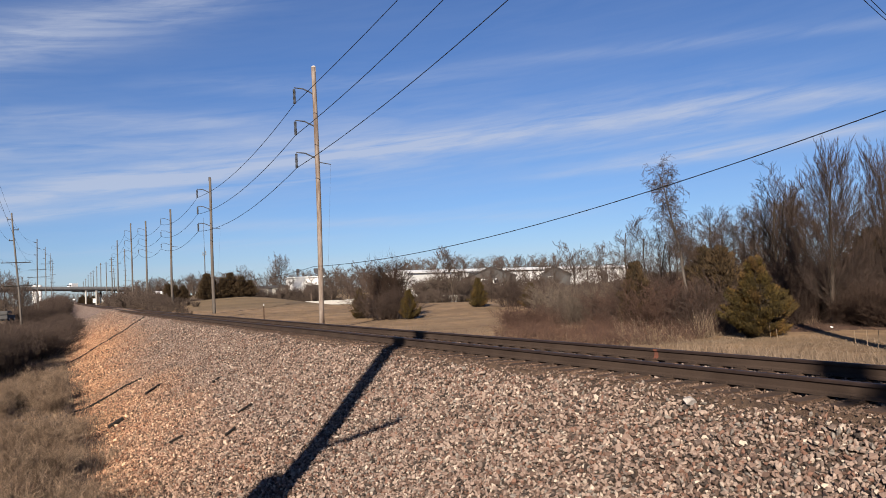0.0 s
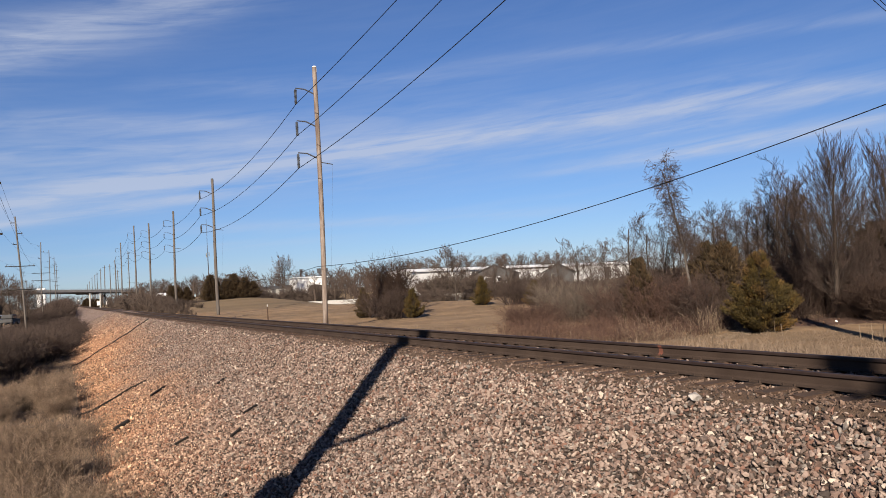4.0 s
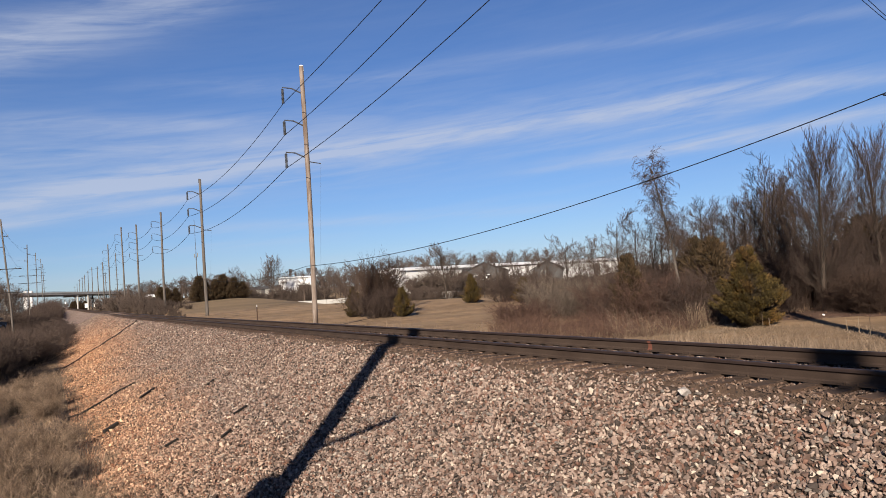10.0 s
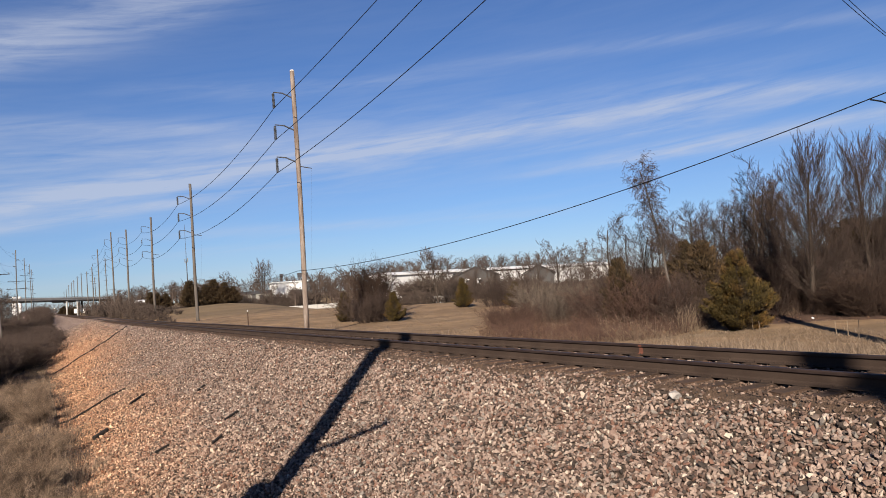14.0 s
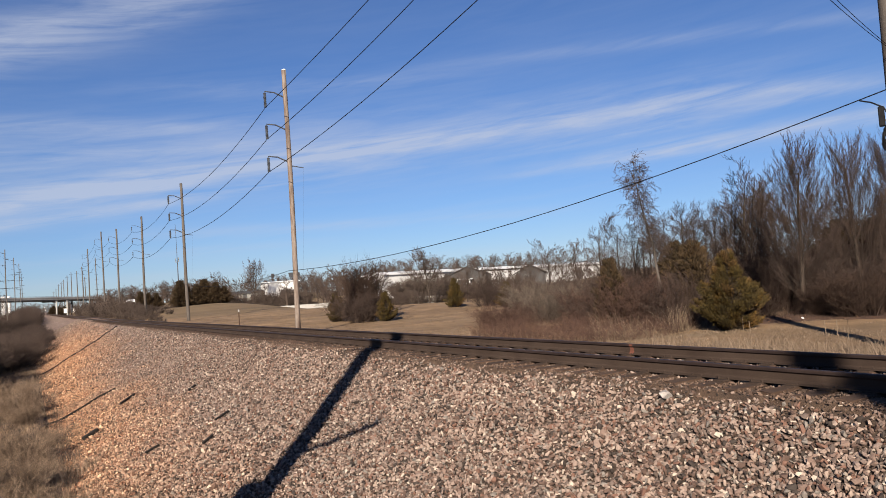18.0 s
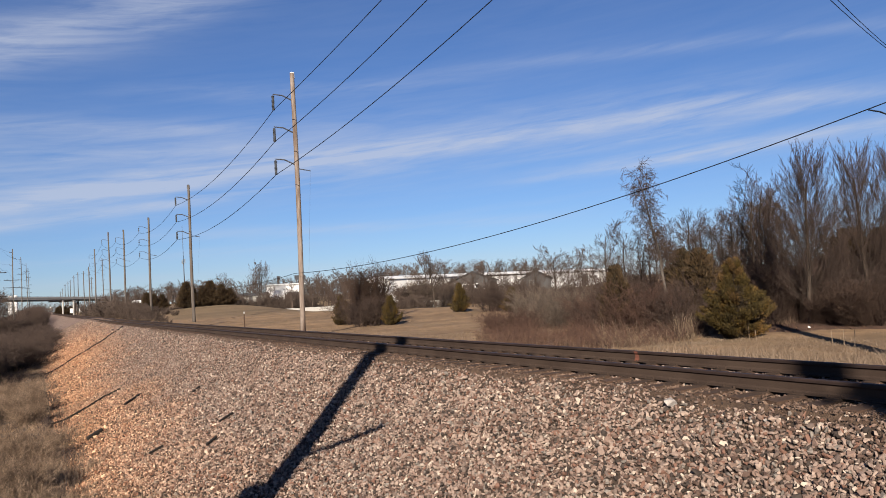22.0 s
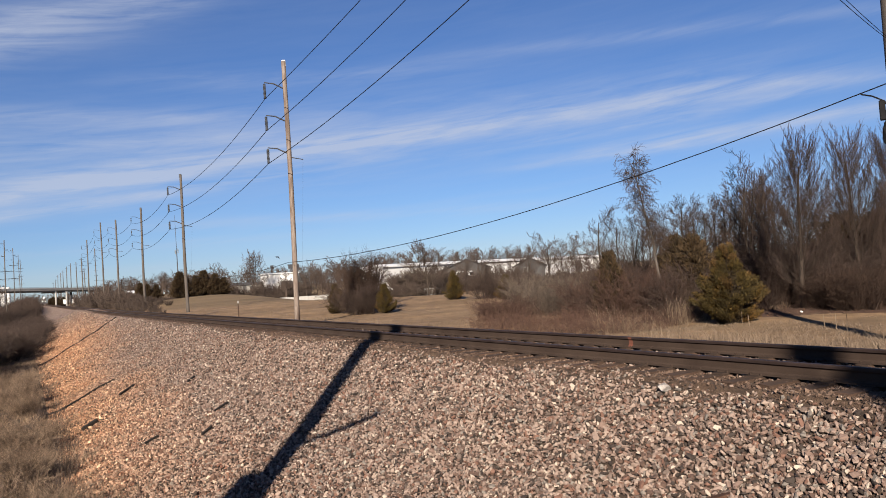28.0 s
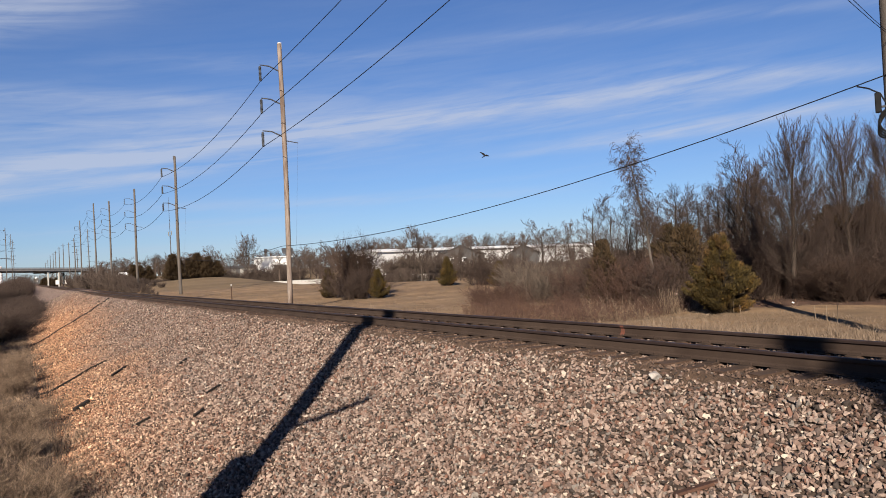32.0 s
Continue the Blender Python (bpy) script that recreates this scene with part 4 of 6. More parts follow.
FAST = dict(segs=(8, 7, 4, 3), wild=(0.03, 0.03, 0.05, 0.08), rise=(0.04, 0.085, 0.08, 0.06), kids=(128, 13, 4), angle=(37, 17, 18), ratio=(0.58, 0.30, 0.5), short=(0.58, 0.3, 0.3), thin=0.105, tip=0.0040, fan=0.7, **{"from": (0.09, 0.2, 0.1)})
OPEN = dict(segs=(5, 5, 4, 3, 3), wild=(0.05, 0.07, 0.09, 0.11, 0.12), rise=(0.02, 0.05, 0.06, 0.05, 0.04), kids=(15, 8, 5, 3), angle=(48, 36, 34, 30), ratio=(0.78, 0.5, 0.5, 0.55), short=(0.62, 0.35, 0.3, 0.2), thin=0.42, tip=0.0065, **{"from": (0.16, 0.2, 0.2, 0.2)})
VINE = dict(segs=(8, 5, 4, 3), wild=(0.06, 0.14, 0.22, 0.25), rise=(0.05, 0.02, -0.14, -0.22), kids=(56, 8, 5), angle=(46, 55, 50), ratio=(0.125, 0.62, 0.7), short=(0.05, 0.3, 0.3), thin=0.36, tip=0.0065, **{"from": (0.40, 0.15, 0.2)})
SLIM = dict(segs=(7, 4, 4, 3), wild=(0.06, 0.09, 0.12, 0.14), rise=(0.05, 0.10, 0.07, 0.05), kids=(26, 8, 5), angle=(42, 38, 36), ratio=(0.36, 0.45, 0.5), short=(0.4, 0.3, 0.3), thin=0.38, tip=0.006, **{"from": (0.12, 0.15, 0.2)})
THIN = dict(segs=(3, 3, 2), wild=(0.10, 0.14, 0.16), rise=(0.04, 0.06, 0.04), kids=(10, 6), angle=(38, 38), ratio=(0.55, 0.5), short=(0.35, 0.3), thin=0.5, tip=0.006, **{"from": (0.05, 0.1)})
FARW = dict(segs=(4, 3, 2), wild=(0.06, 0.09, 0.12), rise=(0.05, 0.10, 0.07), kids=(22, 8), angle=(44, 38), ratio=(0.38, 0.5), short=(0.4, 0.3), thin=0.38, tip=0.006, **{"from": (0.10, 0.1)})
SHRUB = dict(segs=(4, 4, 3), wild=(0.10, 0.14, 0.16), rise=(0.04, 0.06, 0.04), kids=(11, 7), angle=(38, 38), ratio=(0.55, 0.5), short=(0.35, 0.3), thin=0.5, tip=0.006, **{"from": (0.05, 0.1)})


def chain(rows, material, name, sides=9):
    """One skin along a row of joined segments."""
    pts = [rows[0][1]] + [r[2] for r in rows]
    rad = [rows[0][3] * 1.25] + [r[4] for r in rows]
    ang = np.arange(sides) * 2 * np.pi / sides
    v = np.concatenate([np.stack([p[0] + r * np.cos(ang), p[1] + r * np.sin(ang), np.full(sides, p[2])], 1) for p, r in zip(pts, rad)])
    i = (np.arange(len(pts) - 1)[:, None] * sides)
    k = np.arange(sides)[None]
    f = np.stack([i + k, i + (k + 1) % sides, i + sides + (k + 1) % sides, i + sides + k], -1).reshape(-1, 4)
    return mesh_of(name, v, f, material, True)


def skin(rows, material, name, sides):
    p0, p1 = np.array([r[1] for r in rows]), np.array([r[2] for r in rows])
    r0, r1 = np.array([r[3] for r in rows]), np.array([r[4] for r in rows])
    return mesh_of(name, *tubes(p0, p1, r0, r1, sides), material, True)


def bare_tree(name, label, category, spec, height, r, seed, bark, twig, group="", lean=(0, 0), stems=1, spread=0.0, far=1.0, near=False):
    """A leafless tree or shrub standing at the origin: trunk, limbs and a crown of twigs."""
    rng = np.random.default_rng(seed)
    out = []
    spec = dict(spec)
    spec["tip"] = spec["tip"] * far
    for k in range(stems):
        a = rng.uniform(0, 6.2832)
        s = spread * math.sqrt(rng.uniform(0, 1))
        d = np.array([lean[0] + s * math.cos(a), lean[1] + s * math.sin(a), 1.0])
        off = np.array([s * math.cos(a), s * math.sin(a), 0]) * height * 0.5
        off[2] = -0.1
        branch(out, 0, off, d / np.linalg.norm(d), height * (rng.uniform(0.6, 1.0) if stems > 1 else 1.0), r * (rng.uniform(0.7, 1.2) if stems > 1 else 1), spec, rng)
    t = thing(name, label, category, None, group)
    if stems > 1:
        n0 = spec["segs"][0]
        put("stem", chain(out[:n0], bark, "stem", 6), t)
        put("crown", skin(out[n0:], twig, "crown", 3), t)
    else:
        put("trunk", chain([o for o in out if o[0] == 0], bark, "trunk"), t)
        limbs = [o for o in out if o[0] == 1]
        if near:
            n1 = spec["segs"][1]
            for i in range(0, len(limbs), n1):
                put("limb", chain(limbs[i:i + n1], bark, "limb", 5), t)
        else:
            put("branchwork", skin(limbs, bark, "branchwork", 5), t)["kind"] = "stuff"
        put("crown", skin([o for o in out if o[0] > 1], twig, "crown", 3), t)
    return t


def stand(ob, x, y, turn=0.0, size=1.0, sink=0.05, first=False, wide=1.0):
    """Moves a first plant to its place, or copies it there."""
    m = pose(x, y, float(level(x, y)) - sink, 0, 0, turn)
    if first:
        ob.matrix_world = m @ Matrix.Diagonal((size * wide, size * wide, size, 1))
        return ob
    made = copy_thing(ob, m)
    made.scale = (size * wide, size * wide, size)
    return made


def cedar(name, label, height, width, seed, material, n=2600, leaf=0.16, group="", rusty=False, boughs=110):
    """A red cedar: a trunk hidden in many upswept sprays of scale leaves, ragged in outline."""
    rng = np.random.default_rng(seed)
    t = thing(name, label, "cedar tree", None, group)
    part("trunk", shaft((0, 0, -0.1), (0, 0, height * 0.9), 0.03 * height, 0.01, 5, 7), M["bark"], t)
    nb = boughs                                  # boughs, each a ragged plume
    bh = 0.04 + 0.92 * (np.arange(nb) + rng.uniform(0, 1, nb)) / nb
    bh = bh ** 1.3
    ba = np.arange(nb) * 2.399 + rng.normal(0, 0.3, nb)
    reach = 0.5 * width * np.minimum(1.0, 0.76 + 1.6 * bh) * (1 - bh) ** 0.92 * 1.40 * rng.uniform(0.58, 1.2, nb) + 0.03
    i = rng.integers(0, nb, n)
    f = rng.uniform(0.12, 1.0, n) ** 0.75
    az = ba[i] + rng.normal(0, 0.085, n) / np.maximum(0.3, f)
    h = np.clip(bh[i] + 0.55 * f * f * reach[i] / height * rng.uniform(0.5, 1.1, nb)[i] + rng.normal(0, 0.014, n), 0.015, 1.03)
    rad = reach[i] * f + rng.normal(0, 0.02 * width, n)
    c = np.stack([rad * np.cos(az), rad * np.sin(az), h * height], 1)
    outw = np.stack([np.cos(az), np.sin(az), 0.9 + 0.7 * h], 1)
    # sprays near the trunk get the dark tone, as painted inner shade
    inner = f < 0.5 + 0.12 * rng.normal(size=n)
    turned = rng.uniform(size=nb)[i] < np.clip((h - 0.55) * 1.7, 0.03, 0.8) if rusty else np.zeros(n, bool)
    for name, sel, stuff in (("crown", ~turned & ~inner, material), ("inner_sprays", inner, M["cedar_inner_shade"]), ("rusty_sprays", turned & ~inner, M["cedar_top"])):
        ci, oi, m = c[sel], outw[sel], int(sel.sum())
        if not m:
            continue
        verts = []
        for j in range(6):
            d = oi + rng.normal(0, 0.5, (m, 3))
            d /= np.linalg.norm(d, axis=1)[:, None]
            s = np.cross(d, rng.normal(size=(m, 3)))
            s /= np.linalg.norm(s, axis=1)[:, None]
            ln = (leaf * rng.uniform(0.6, 1.6, m))[:, None]
            o = ci + rng.normal(0, leaf * 0.3, (m, 3))
            verts.append(np.stack([o, o + d * ln * 0.5 + s * ln * 0.13, o + d * ln, o + d * ln * 0.5 - s * ln * 0.13], 1).reshape(-1, 3))
        verts = np.concatenate(verts)
        put(name, mesh_of(name, verts, np.arange(len(verts)).reshape(-1, 4), stuff), t, {"crown": "", "inner_sprays": "inner sprays coloured dark for the shade inside the crown", "rusty_sprays": "rust-brown winter sprays"}[name])
    return t


# trees across the line, beside the cedar
tall = bare_tree("bare_tree", "tall leafless tree with upswept grey-brown branches", "tree", FAST, 7.1, 0.11, 11, M["bark"], M["twig"], near=True)
stand(tall, 31.6, 23.40, 20, 0.95, first=True, wide=1.18)
stand(tall, 35.17, 22.75, 160, 0.98, wide=1.1)
stand(tall, 36.88, 21.89, 260, 0.95, wide=1.15)
stand(tall, 36.85, 29.76, 75, 0.84, wide=0.9)
vine = bare_tree("vine_hung_tree", "leafless tree hung with dry tangled vines", "tree", VINE, 8.3, 0.09, 4, M["bark_pale"], M["twig"], lean=(-0.10, 0.06), near=True)
stand(vine, 28.00, 28.58, 0, 0.96, first=True)
slim = [bare_tree("bare_sapling", "slender leafless tree in the thicket", "tree", SLIM, 6.0, 0.07, 21 + k, M["bark"], M["twig"], "thicket trees") for k in range(3)]
spots = [(27.06, 31.30, 0.85), (28.96, 32.59, 0.8), (30.77, 33.92, 0.75), (32.93, 35.08, 0.8), (35.15, 36.21, 0.75), (36.09, 35.73, 0.85), (33.95, 32.32, 0.95),
         (37.04, 34.13, 0.85), (36.92, 33.07, 0.9), (35.98, 31.30, 0.95), (34.06, 28.90, 1.1), (33.76, 27.93, 1.15), (38.14, 30.22, 0.95), (42.29, 30.38, 1.0), (39.31, 27.39, 0.95),
         (45.55, 31.00, 0.95), (44.00, 34.00, 0.9), (47.13, 34.67, 0.9), (49.86, 33.30, 0.9), (45.92, 28.54, 0.9), (38.30, 41.36, 0.8), (42.66, 41.41, 0.85), (45.24, 40.12, 0.9), (40.64, 37.94, 0.95), (42.98, 39.00, 1.0), (41.11, 35.45, 1.0), (45.11, 37.93, 1.1), (44.23, 36.13, 1.1), (41.46, 33.04, 1.05), (40.25, 40.38, 0.9), (37.74, 39.40, 0.85), (46.30, 44.07, 1.1), (50.49, 44.21, 1.2)]
for k, (x, y, s) in enumerate(spots):
    stand(slim[k % 3], x, y, 47 * k, s, first=k < 3, wide=1.2)

c1 = cedar("red_cedar", "bushy olive-green red cedar with a rusty top", 3.25, 2.3, 3, M["cedar"], 17000, 0.095, rusty=True, boughs=82)
stand(c1, 24.88, 21.76, 0, 1.0, first=True)
c2 = cedar("young_cedar", "small conical olive-green cedar on the field", 3.1, 1.9, 5, M["cedar"], 5200, 0.12, "young cedars")
stand(c2, 39.30, 70.02, 0, 1.0, first=True, wide=0.86)
c3 = cedar("brown_cedar", "rust-brown winter cedar among bare trees", 4.2, 2.6, 8, M["cedar_rust"], 3000, 0.2, "brown cedars")
stand(c3, 31.07, 29.29, 0, 0.95, first=True)
stand(c3, 25.02, 28.98, 100, 0.80, wide=0.9)
stand(c3, 33.22, 32.70, 200, 1.0)
stand(c3, 43.14, 28.84, 60, 1.15, wide=1.5)
stand(c3, 41.92, 26.08, 30, 1.1, wide=1.4)
stand(c2, 24.15, 64.6, 40, 0.86, wide=0.86)
stand(c2, 26.1, 58.3, 90, 0.80, wide=0.95)
stand(c2, 41.39, 63.34, 190, 0.8, wide=1.2)

bush = bare_tree("thick_bush", "dense leafless dark bush on the field", "bush", SHRUB, 4.5, 0.04, 31, M["bark"], M["twig_brown"], stems=96, spread=0.44, far=1.25)
stand(bush, 25.5, 61.47, 0, 1.02, first=True, wide=0.62)
shrub = [bare_tree("shrub", "leafless brown shrub at the field edge", "shrub", THIN, 3.0, 0.025, 41 + k, M["twig"], (M["twig"], M["twig_grey"], M["twig_red"], M["twig_brown"])[k], "shrubs", stems=30, spread=0.55, far=1.2) for k in range(4)]
spots = [(0, 41.23, 66.82, 0.75), (1, 28.98, 37.10, 0.7), (2, 23.00, 35.66, 0.42), (3, 33.06, 26.05, 0.9), (1, 26.56, 36.09, 0.75), (1, 30.21, 43.21, 0.8), (0, 43.35, 67.99, 0.8), (0, 35.21, 51.90, 0.8), (2, 25.98, 31.88, 0.7),
         (0, 25.69, 29.78, 0.8), (2, 25.04, 27.86, 0.75), (2, 25.27, 26.63, 0.7), (1, 30.50, 36.32, 0.8), (0, 25.44, 25.42, 0.7), (2, 22.84, 36.85, 0.45), (2, 23.82, 35.24, 0.45),
         (0, 34.44, 26.48, 0.8), (0, 34.41, 27.62, 1.0), (0, 37.15, 27.37, 0.8), (0, 32.31, 26.43, 0.8), (0, 33.43, 25.88, 0.6), (0, 35.84, 25.79, 0.7), (2, 35.92, 24.64, 0.6), (0, 38.40, 24.51, 0.7), (0, 25.53, 59.58, 0.8), (0, 24.36, 59.61, 0.75), (0, 25.35, 63.60, 1.15), (1, 56.53, 115.15, 1.2), (1, 57.59, 113.50, 1.5), (0, 59.38, 113.71, 1.4), (1, 60.59, 111.98, 1.1), (0, 39.53, 28.42, 0.9), (0, 38.50, 26.69, 0.9), (0, 41.22, 27.56, 1.0), (0, 37.50, 28.31, 1.0), (0, 35.30, 29.42, 1.0)]
rngs = random.Random(33)
for j in range(46):
    f = rngs.uniform(0.22, 1)
    spots.append((rngs.choice((0, 0, 0, 2)), 26.5 + 5.5 * rngs.uniform(0, 1) + 9 * f, 41 - 21 * f + rngs.uniform(-1, 3), rngs.uniform(0.5, 0.9)))
for j in range(34):                                       # along the edge of the wood, beyond the cedar
    y = rngs.uniform(11.5, 23)
    spots.append((3, 29.6 - 0.62 * (y - 19.5) + rngs.uniform(1.0, 5.5), y, rngs.uniform(0.4, 0.75)))
for k, (i, x, y, s) in enumerate(spots):
    stand(shrub[i], x, y, 67 * k, s, first=k < 4, wide=1.25)

mid = [bare_tree("bare_tree", "leafless spreading tree behind the field", "tree", OPEN, 5.6, 0.11, 51 + k, M["bark"], M["twig_far"], "trees behind the field", far=1.35) for k in range(3)]
spots = [(0, 38.75, 52.36, 0.84), (1, 44.59, 56.16, 0.84), (2, 48.51, 93.39, 1.15), (1, 54.49, 113.92, 0.6), (0, 57.2, 112.60, 1.2), (1, 58.96, 111.68, 0.7), (2, 40.98, 66.93, 0.75), (1, 49.4, 188.44, 1.7), (2, 49.5, 188.0, 1.65),
         (0, 46.54, 60.79, 0.7), (2, 44.21, 51.86, 0.75), (0, 48.06, 82.41, 0.75), (0, 47.79, 222.59, 1.4), (1, 53.14, 152.67, 0.9), (2, 56.42, 156.62, 1.0), (0, 54.78, 163.05, 0.9), (1, 43.24, 180.04, 1.0), (2, 48.02, 175.38, 0.8), (0, 51.23, 170.42, 0.7), (2, 52.27, 166.55, 0.65), (1, 57.57, 105.63, 0.6), (0, 54.21, 84.91, 0.7), (2, 62.16, 92.13, 0.8), (1, 52.33, 74.65, 0.8)]
for k, (i, x, y, s) in enumerate(spots):
    stand(mid[i], x, y, 83 * k, s, first=k < 3, wide=0.62 if s > 1.6 else 1.0)

for k, (x, y, s) in enumerate(((-8.8, 172.56, 1.75), (-12.11, 185.65, 1.7), (-6.6, 180.0, 1.5), (-7.75, 217.09, 1.5), (-10.2, 160.0, 1.6), (-7.0, 196.0, 1.3))):
    stand(mid[k % 3], x, y, 60 * k, s)
# distant woods
wood = [bare_tree("wood_tree", "distant leafless tree on the skyline", "tree", FARW, 8.0, 0.16, 71 + k, M["twig_far"], M["twig_far"], "distant woods", far=4.0) for k in range(3)]
rngw = random.Random(9)
k = 0
for y0, x0, x1, n, s0 in ((150, 44, 62, 12, 0.6), (222, 34, 110, 80, 0.8), (262, 90, 190, 70, 1.05), (300, 20, 64, 50, 0.85), (260, -60, -20, 20, 0.9), (190, -34, -12, 12, 0.9)):
    for i in range(n):
        x, y = x0 + (x1 - x0) * (i + rngw.uniform(0.1, 0.9)) / n, y0 + rngw.uniform(-14, 14)
        stand(wood[k % 3], x, y, rngw.uniform(0, 360), s0 * rngw.uniform(0.7, 1.1), first=k < 3, wide=1.5)
        k += 1


def far_woods(rows):
    """The woods beyond the overpass as one mass: turned copies of the three trees."""
    parts = []
    for w in wood:
        vs, fs, base = [], [], 0
        for o in w.children:
            v = np.empty(len(o.data.vertices) * 3, np.float32)
            o.data.vertices.foreach_get("co", v)
            f = np.array([p.vertices[:] for p in o.data.polygons if len(p.vertices) == 4])
            vs.append(v.reshape(-1, 3))
            fs.append(f + base)
            base += len(v) // 3
        parts.append((np.concatenate(vs), np.concatenate(fs)))
    vs, fs, base, j = [], [], 0, 0
    for y0, x0, x1, n, s0 in rows:
        for i in range(n):
            v, f = parts[j % 3]
            a, s = rngw.uniform(0, 6.28), s0 * rngw.uniform(0.7, 1.1)
            x, y = x0 + (x1 - x0) * (i + rngw.uniform(0.1, 0.9)) / n, y0 + rngw.uniform(-14, 14)
            c, d = math.cos(a) * s * 1.5, math.sin(a) * s * 1.5
            vs.append(np.stack([v[:, 0] * c - v[:, 1] * d + x, v[:, 0] * d + v[:, 1] * c + y, v[:, 2] * s + float(level(x, y))], 1))
            fs.append(f + base)
            base += len(v)
            j += 1
    ob = put("far_woods", mesh_of("far_woods", np.concatenate(vs), np.concatenate(fs), M["twig_far"]))
    tagged(ob, "distant leafless woods beyond the overpass", "woods", kind="stuff")


far_woods(((420, 34, 90, 20, 1.0), (620, 26, 80, 14, 1.1), (640, -90, -6, 16, 1.1), (1180, -150, 10, 22, 2.0), (1180, 30, 130, 15, 2.0), (1400, 5, 40, 8, 2.0), (500, 15, 26, 10, 0.75)))
for x, y, s in ((23.0, 135.4, 1.7), (24.2, 136.2, 1.3), (25.6, 134.8, 1.35), (27.0, 135.6, 1.65), (28.7, 134.6, 1.4), (30.2, 135.0, 1.15), (26.04, 211.24, 1.9), (27.62, 210.44, 1.7), (29.89, 211.55, 1.6)):
    stand(c3, x, y, s * 90, s * 0.62, wide=1.3 if y < 140 else 1.25)
for k in range(9):                                         # dark growth beneath the overpass
    stand(c3, 12.2 + 0.9 * k, 486.0 + 5 * (k % 3), 70 * k, 1.0 + 0.15 * (k % 3), wide=1.2)

for k in range(26):
    stand(wood[k % 3], -3.5 - 11 * rngw.uniform(0, 1), 255 + 7.5 * k, rngw.uniform(0, 360), rngw.uniform(0.35, 0.55), wide=1.6)
# brush along the ditch and along the far side of the line
hedge = [bare_tree("ditch_bush", "tangled dark brown leafless bush in the ditch", "bush", THIN, 3.9, 0.022, 81 + k, M["twig_ditch"], M["twig_ditch"], "bushes in the ditch", stems=28, spread=0.5, far=1.9) for k in range(2)]


def bush_height(x, y):
    """The bushes are kept low under the pole line and grow up again towards the overpass."""
    low = 4.25 - 0.0222 * y if y < 130 else 1.3 + 1.9 * float(smooth(150, 215, y))
    if x > -1.2:
        return max(low, 2.1) * 0.9 if y < 190 else 5.2 * float(smooth(150, 260, y)) + 0.4
    return low if y < 220 else 3.2 + 1.6 * float(smooth(220, 280, y))


k = 0
rngh = random.Random(12)
y = 40.0
while y < 430:
    for x, front in ((1.0, 100), (0.2, 82), (-1.2, 66), (-2.8, 57), (-4.8, 50), (-7.4, 45), (-10.2, 42), (-13.0, 40)):
        if y < front or (y > 150 and x < -9) or (y > 240 and x < -5):
            continue
        xx, yy = x + rngh.uniform(-0.6, 0.6), y + rngh.uniform(-1.5, 1.5)
        size = bush_height(x, y) / 4.1 * rngh.uniform(0.8, 1.06)
        stand(hedge[k % 2], xx, yy, rngh.uniform(0, 360), size, first=k < 2, wide=max(1.0, 0.8 / size))
        k += 1
    y += 2.6 + y * 0.02
brush = bare_tree("trackside_brush", "low tan leafless brush beside the line", "bush", THIN, 2.2, 0.025, 91, M["twig"], M["twig_far"], "brush beside the line", stems=20, spread=0.6, far=2.2)
first = True
y = 84.0
while y < 215:
    for x in (13.0, 14.8, 17.0):
        if y > 84 + (x - 12) * 6:
            stand(brush, x + rngh.uniform(-0.8, 0.8), y + rngh.uniform(-1, 1), rngh.uniform(0, 360), rngh.uniform(0.75, 1.15) * (0.25 + 1.1 * float(smooth(84, 165, y))) * (0.6 if x > 16 else 1.0), first=first, wide=1.1)
            first = False
    y += 2.4 + y * 0.02


for k in range(56):                                       # scrub before the warehouse
    f = k / 55
    stand(brush, 48.0 + 34.0 * f + rngh.uniform(-1, 1), 118.0 - 24.0 * f + rngh.uniform(-3, 5), rngh.uniform(0, 360), rngh.uniform(0.8, 1.7) * (0.4 if k < 10 else (1.0 if k < 36 else 0.6)), wide=1.2)
for k in range(13):                                       # scrub before the retaining wall
    f = k / 12
    stand(brush, 50.2 + 4.4 * f + rngh.uniform(-0.3, 0.3), 108.5 - 11.5 * f, rngh.uniform(0, 360), rngh.uniform(0.35, 0.95), wide=0.9)
for k in range(40):
    f = k / 39
    stand(brush, 26.0 + 26.0 * f + rngh.uniform(-1, 1), 168.0 - 18.0 * f + rngh.uniform(-4, 4), rngh.uniform(0, 360), rngh.uniform(0.4, 0.8), wide=1.8)


for k in range(22):                                       # scrub before the white store
    f = k / 21
    stand(brush, 36.2 + 15.5 * f + rngh.uniform(-0.5, 0.5), 161.0 - 5.0 * f + rngh.uniform(-2, 2), rngh.uniform(0, 360), rngh.uniform(1.0, 1.6), wide=0.9)


weed = bare_tree("weed_clump", "wiry clump of grey-tan dead weeds in the ditch", "weeds", SHRUB, 1.25, 0.008, 95, M["ditch_grass"], M["ditch_grass"], "weed clumps", stems=46, spread=0.55, far=0.55)
first = True
for k in range(34):
    x, y = -4.6 + 5.0 * rngh.uniform(0, 1), 15.5 + 30 * rngh.uniform(0, 1) ** 1.2
    if x > 0.35 - 0.02 * (y - 15):
        x -= 0.6
    stand(weed, x, y, rngh.uniform(0, 360), rngh.uniform(0.5, 1.05), first=first, wide=1.25)
    first = False


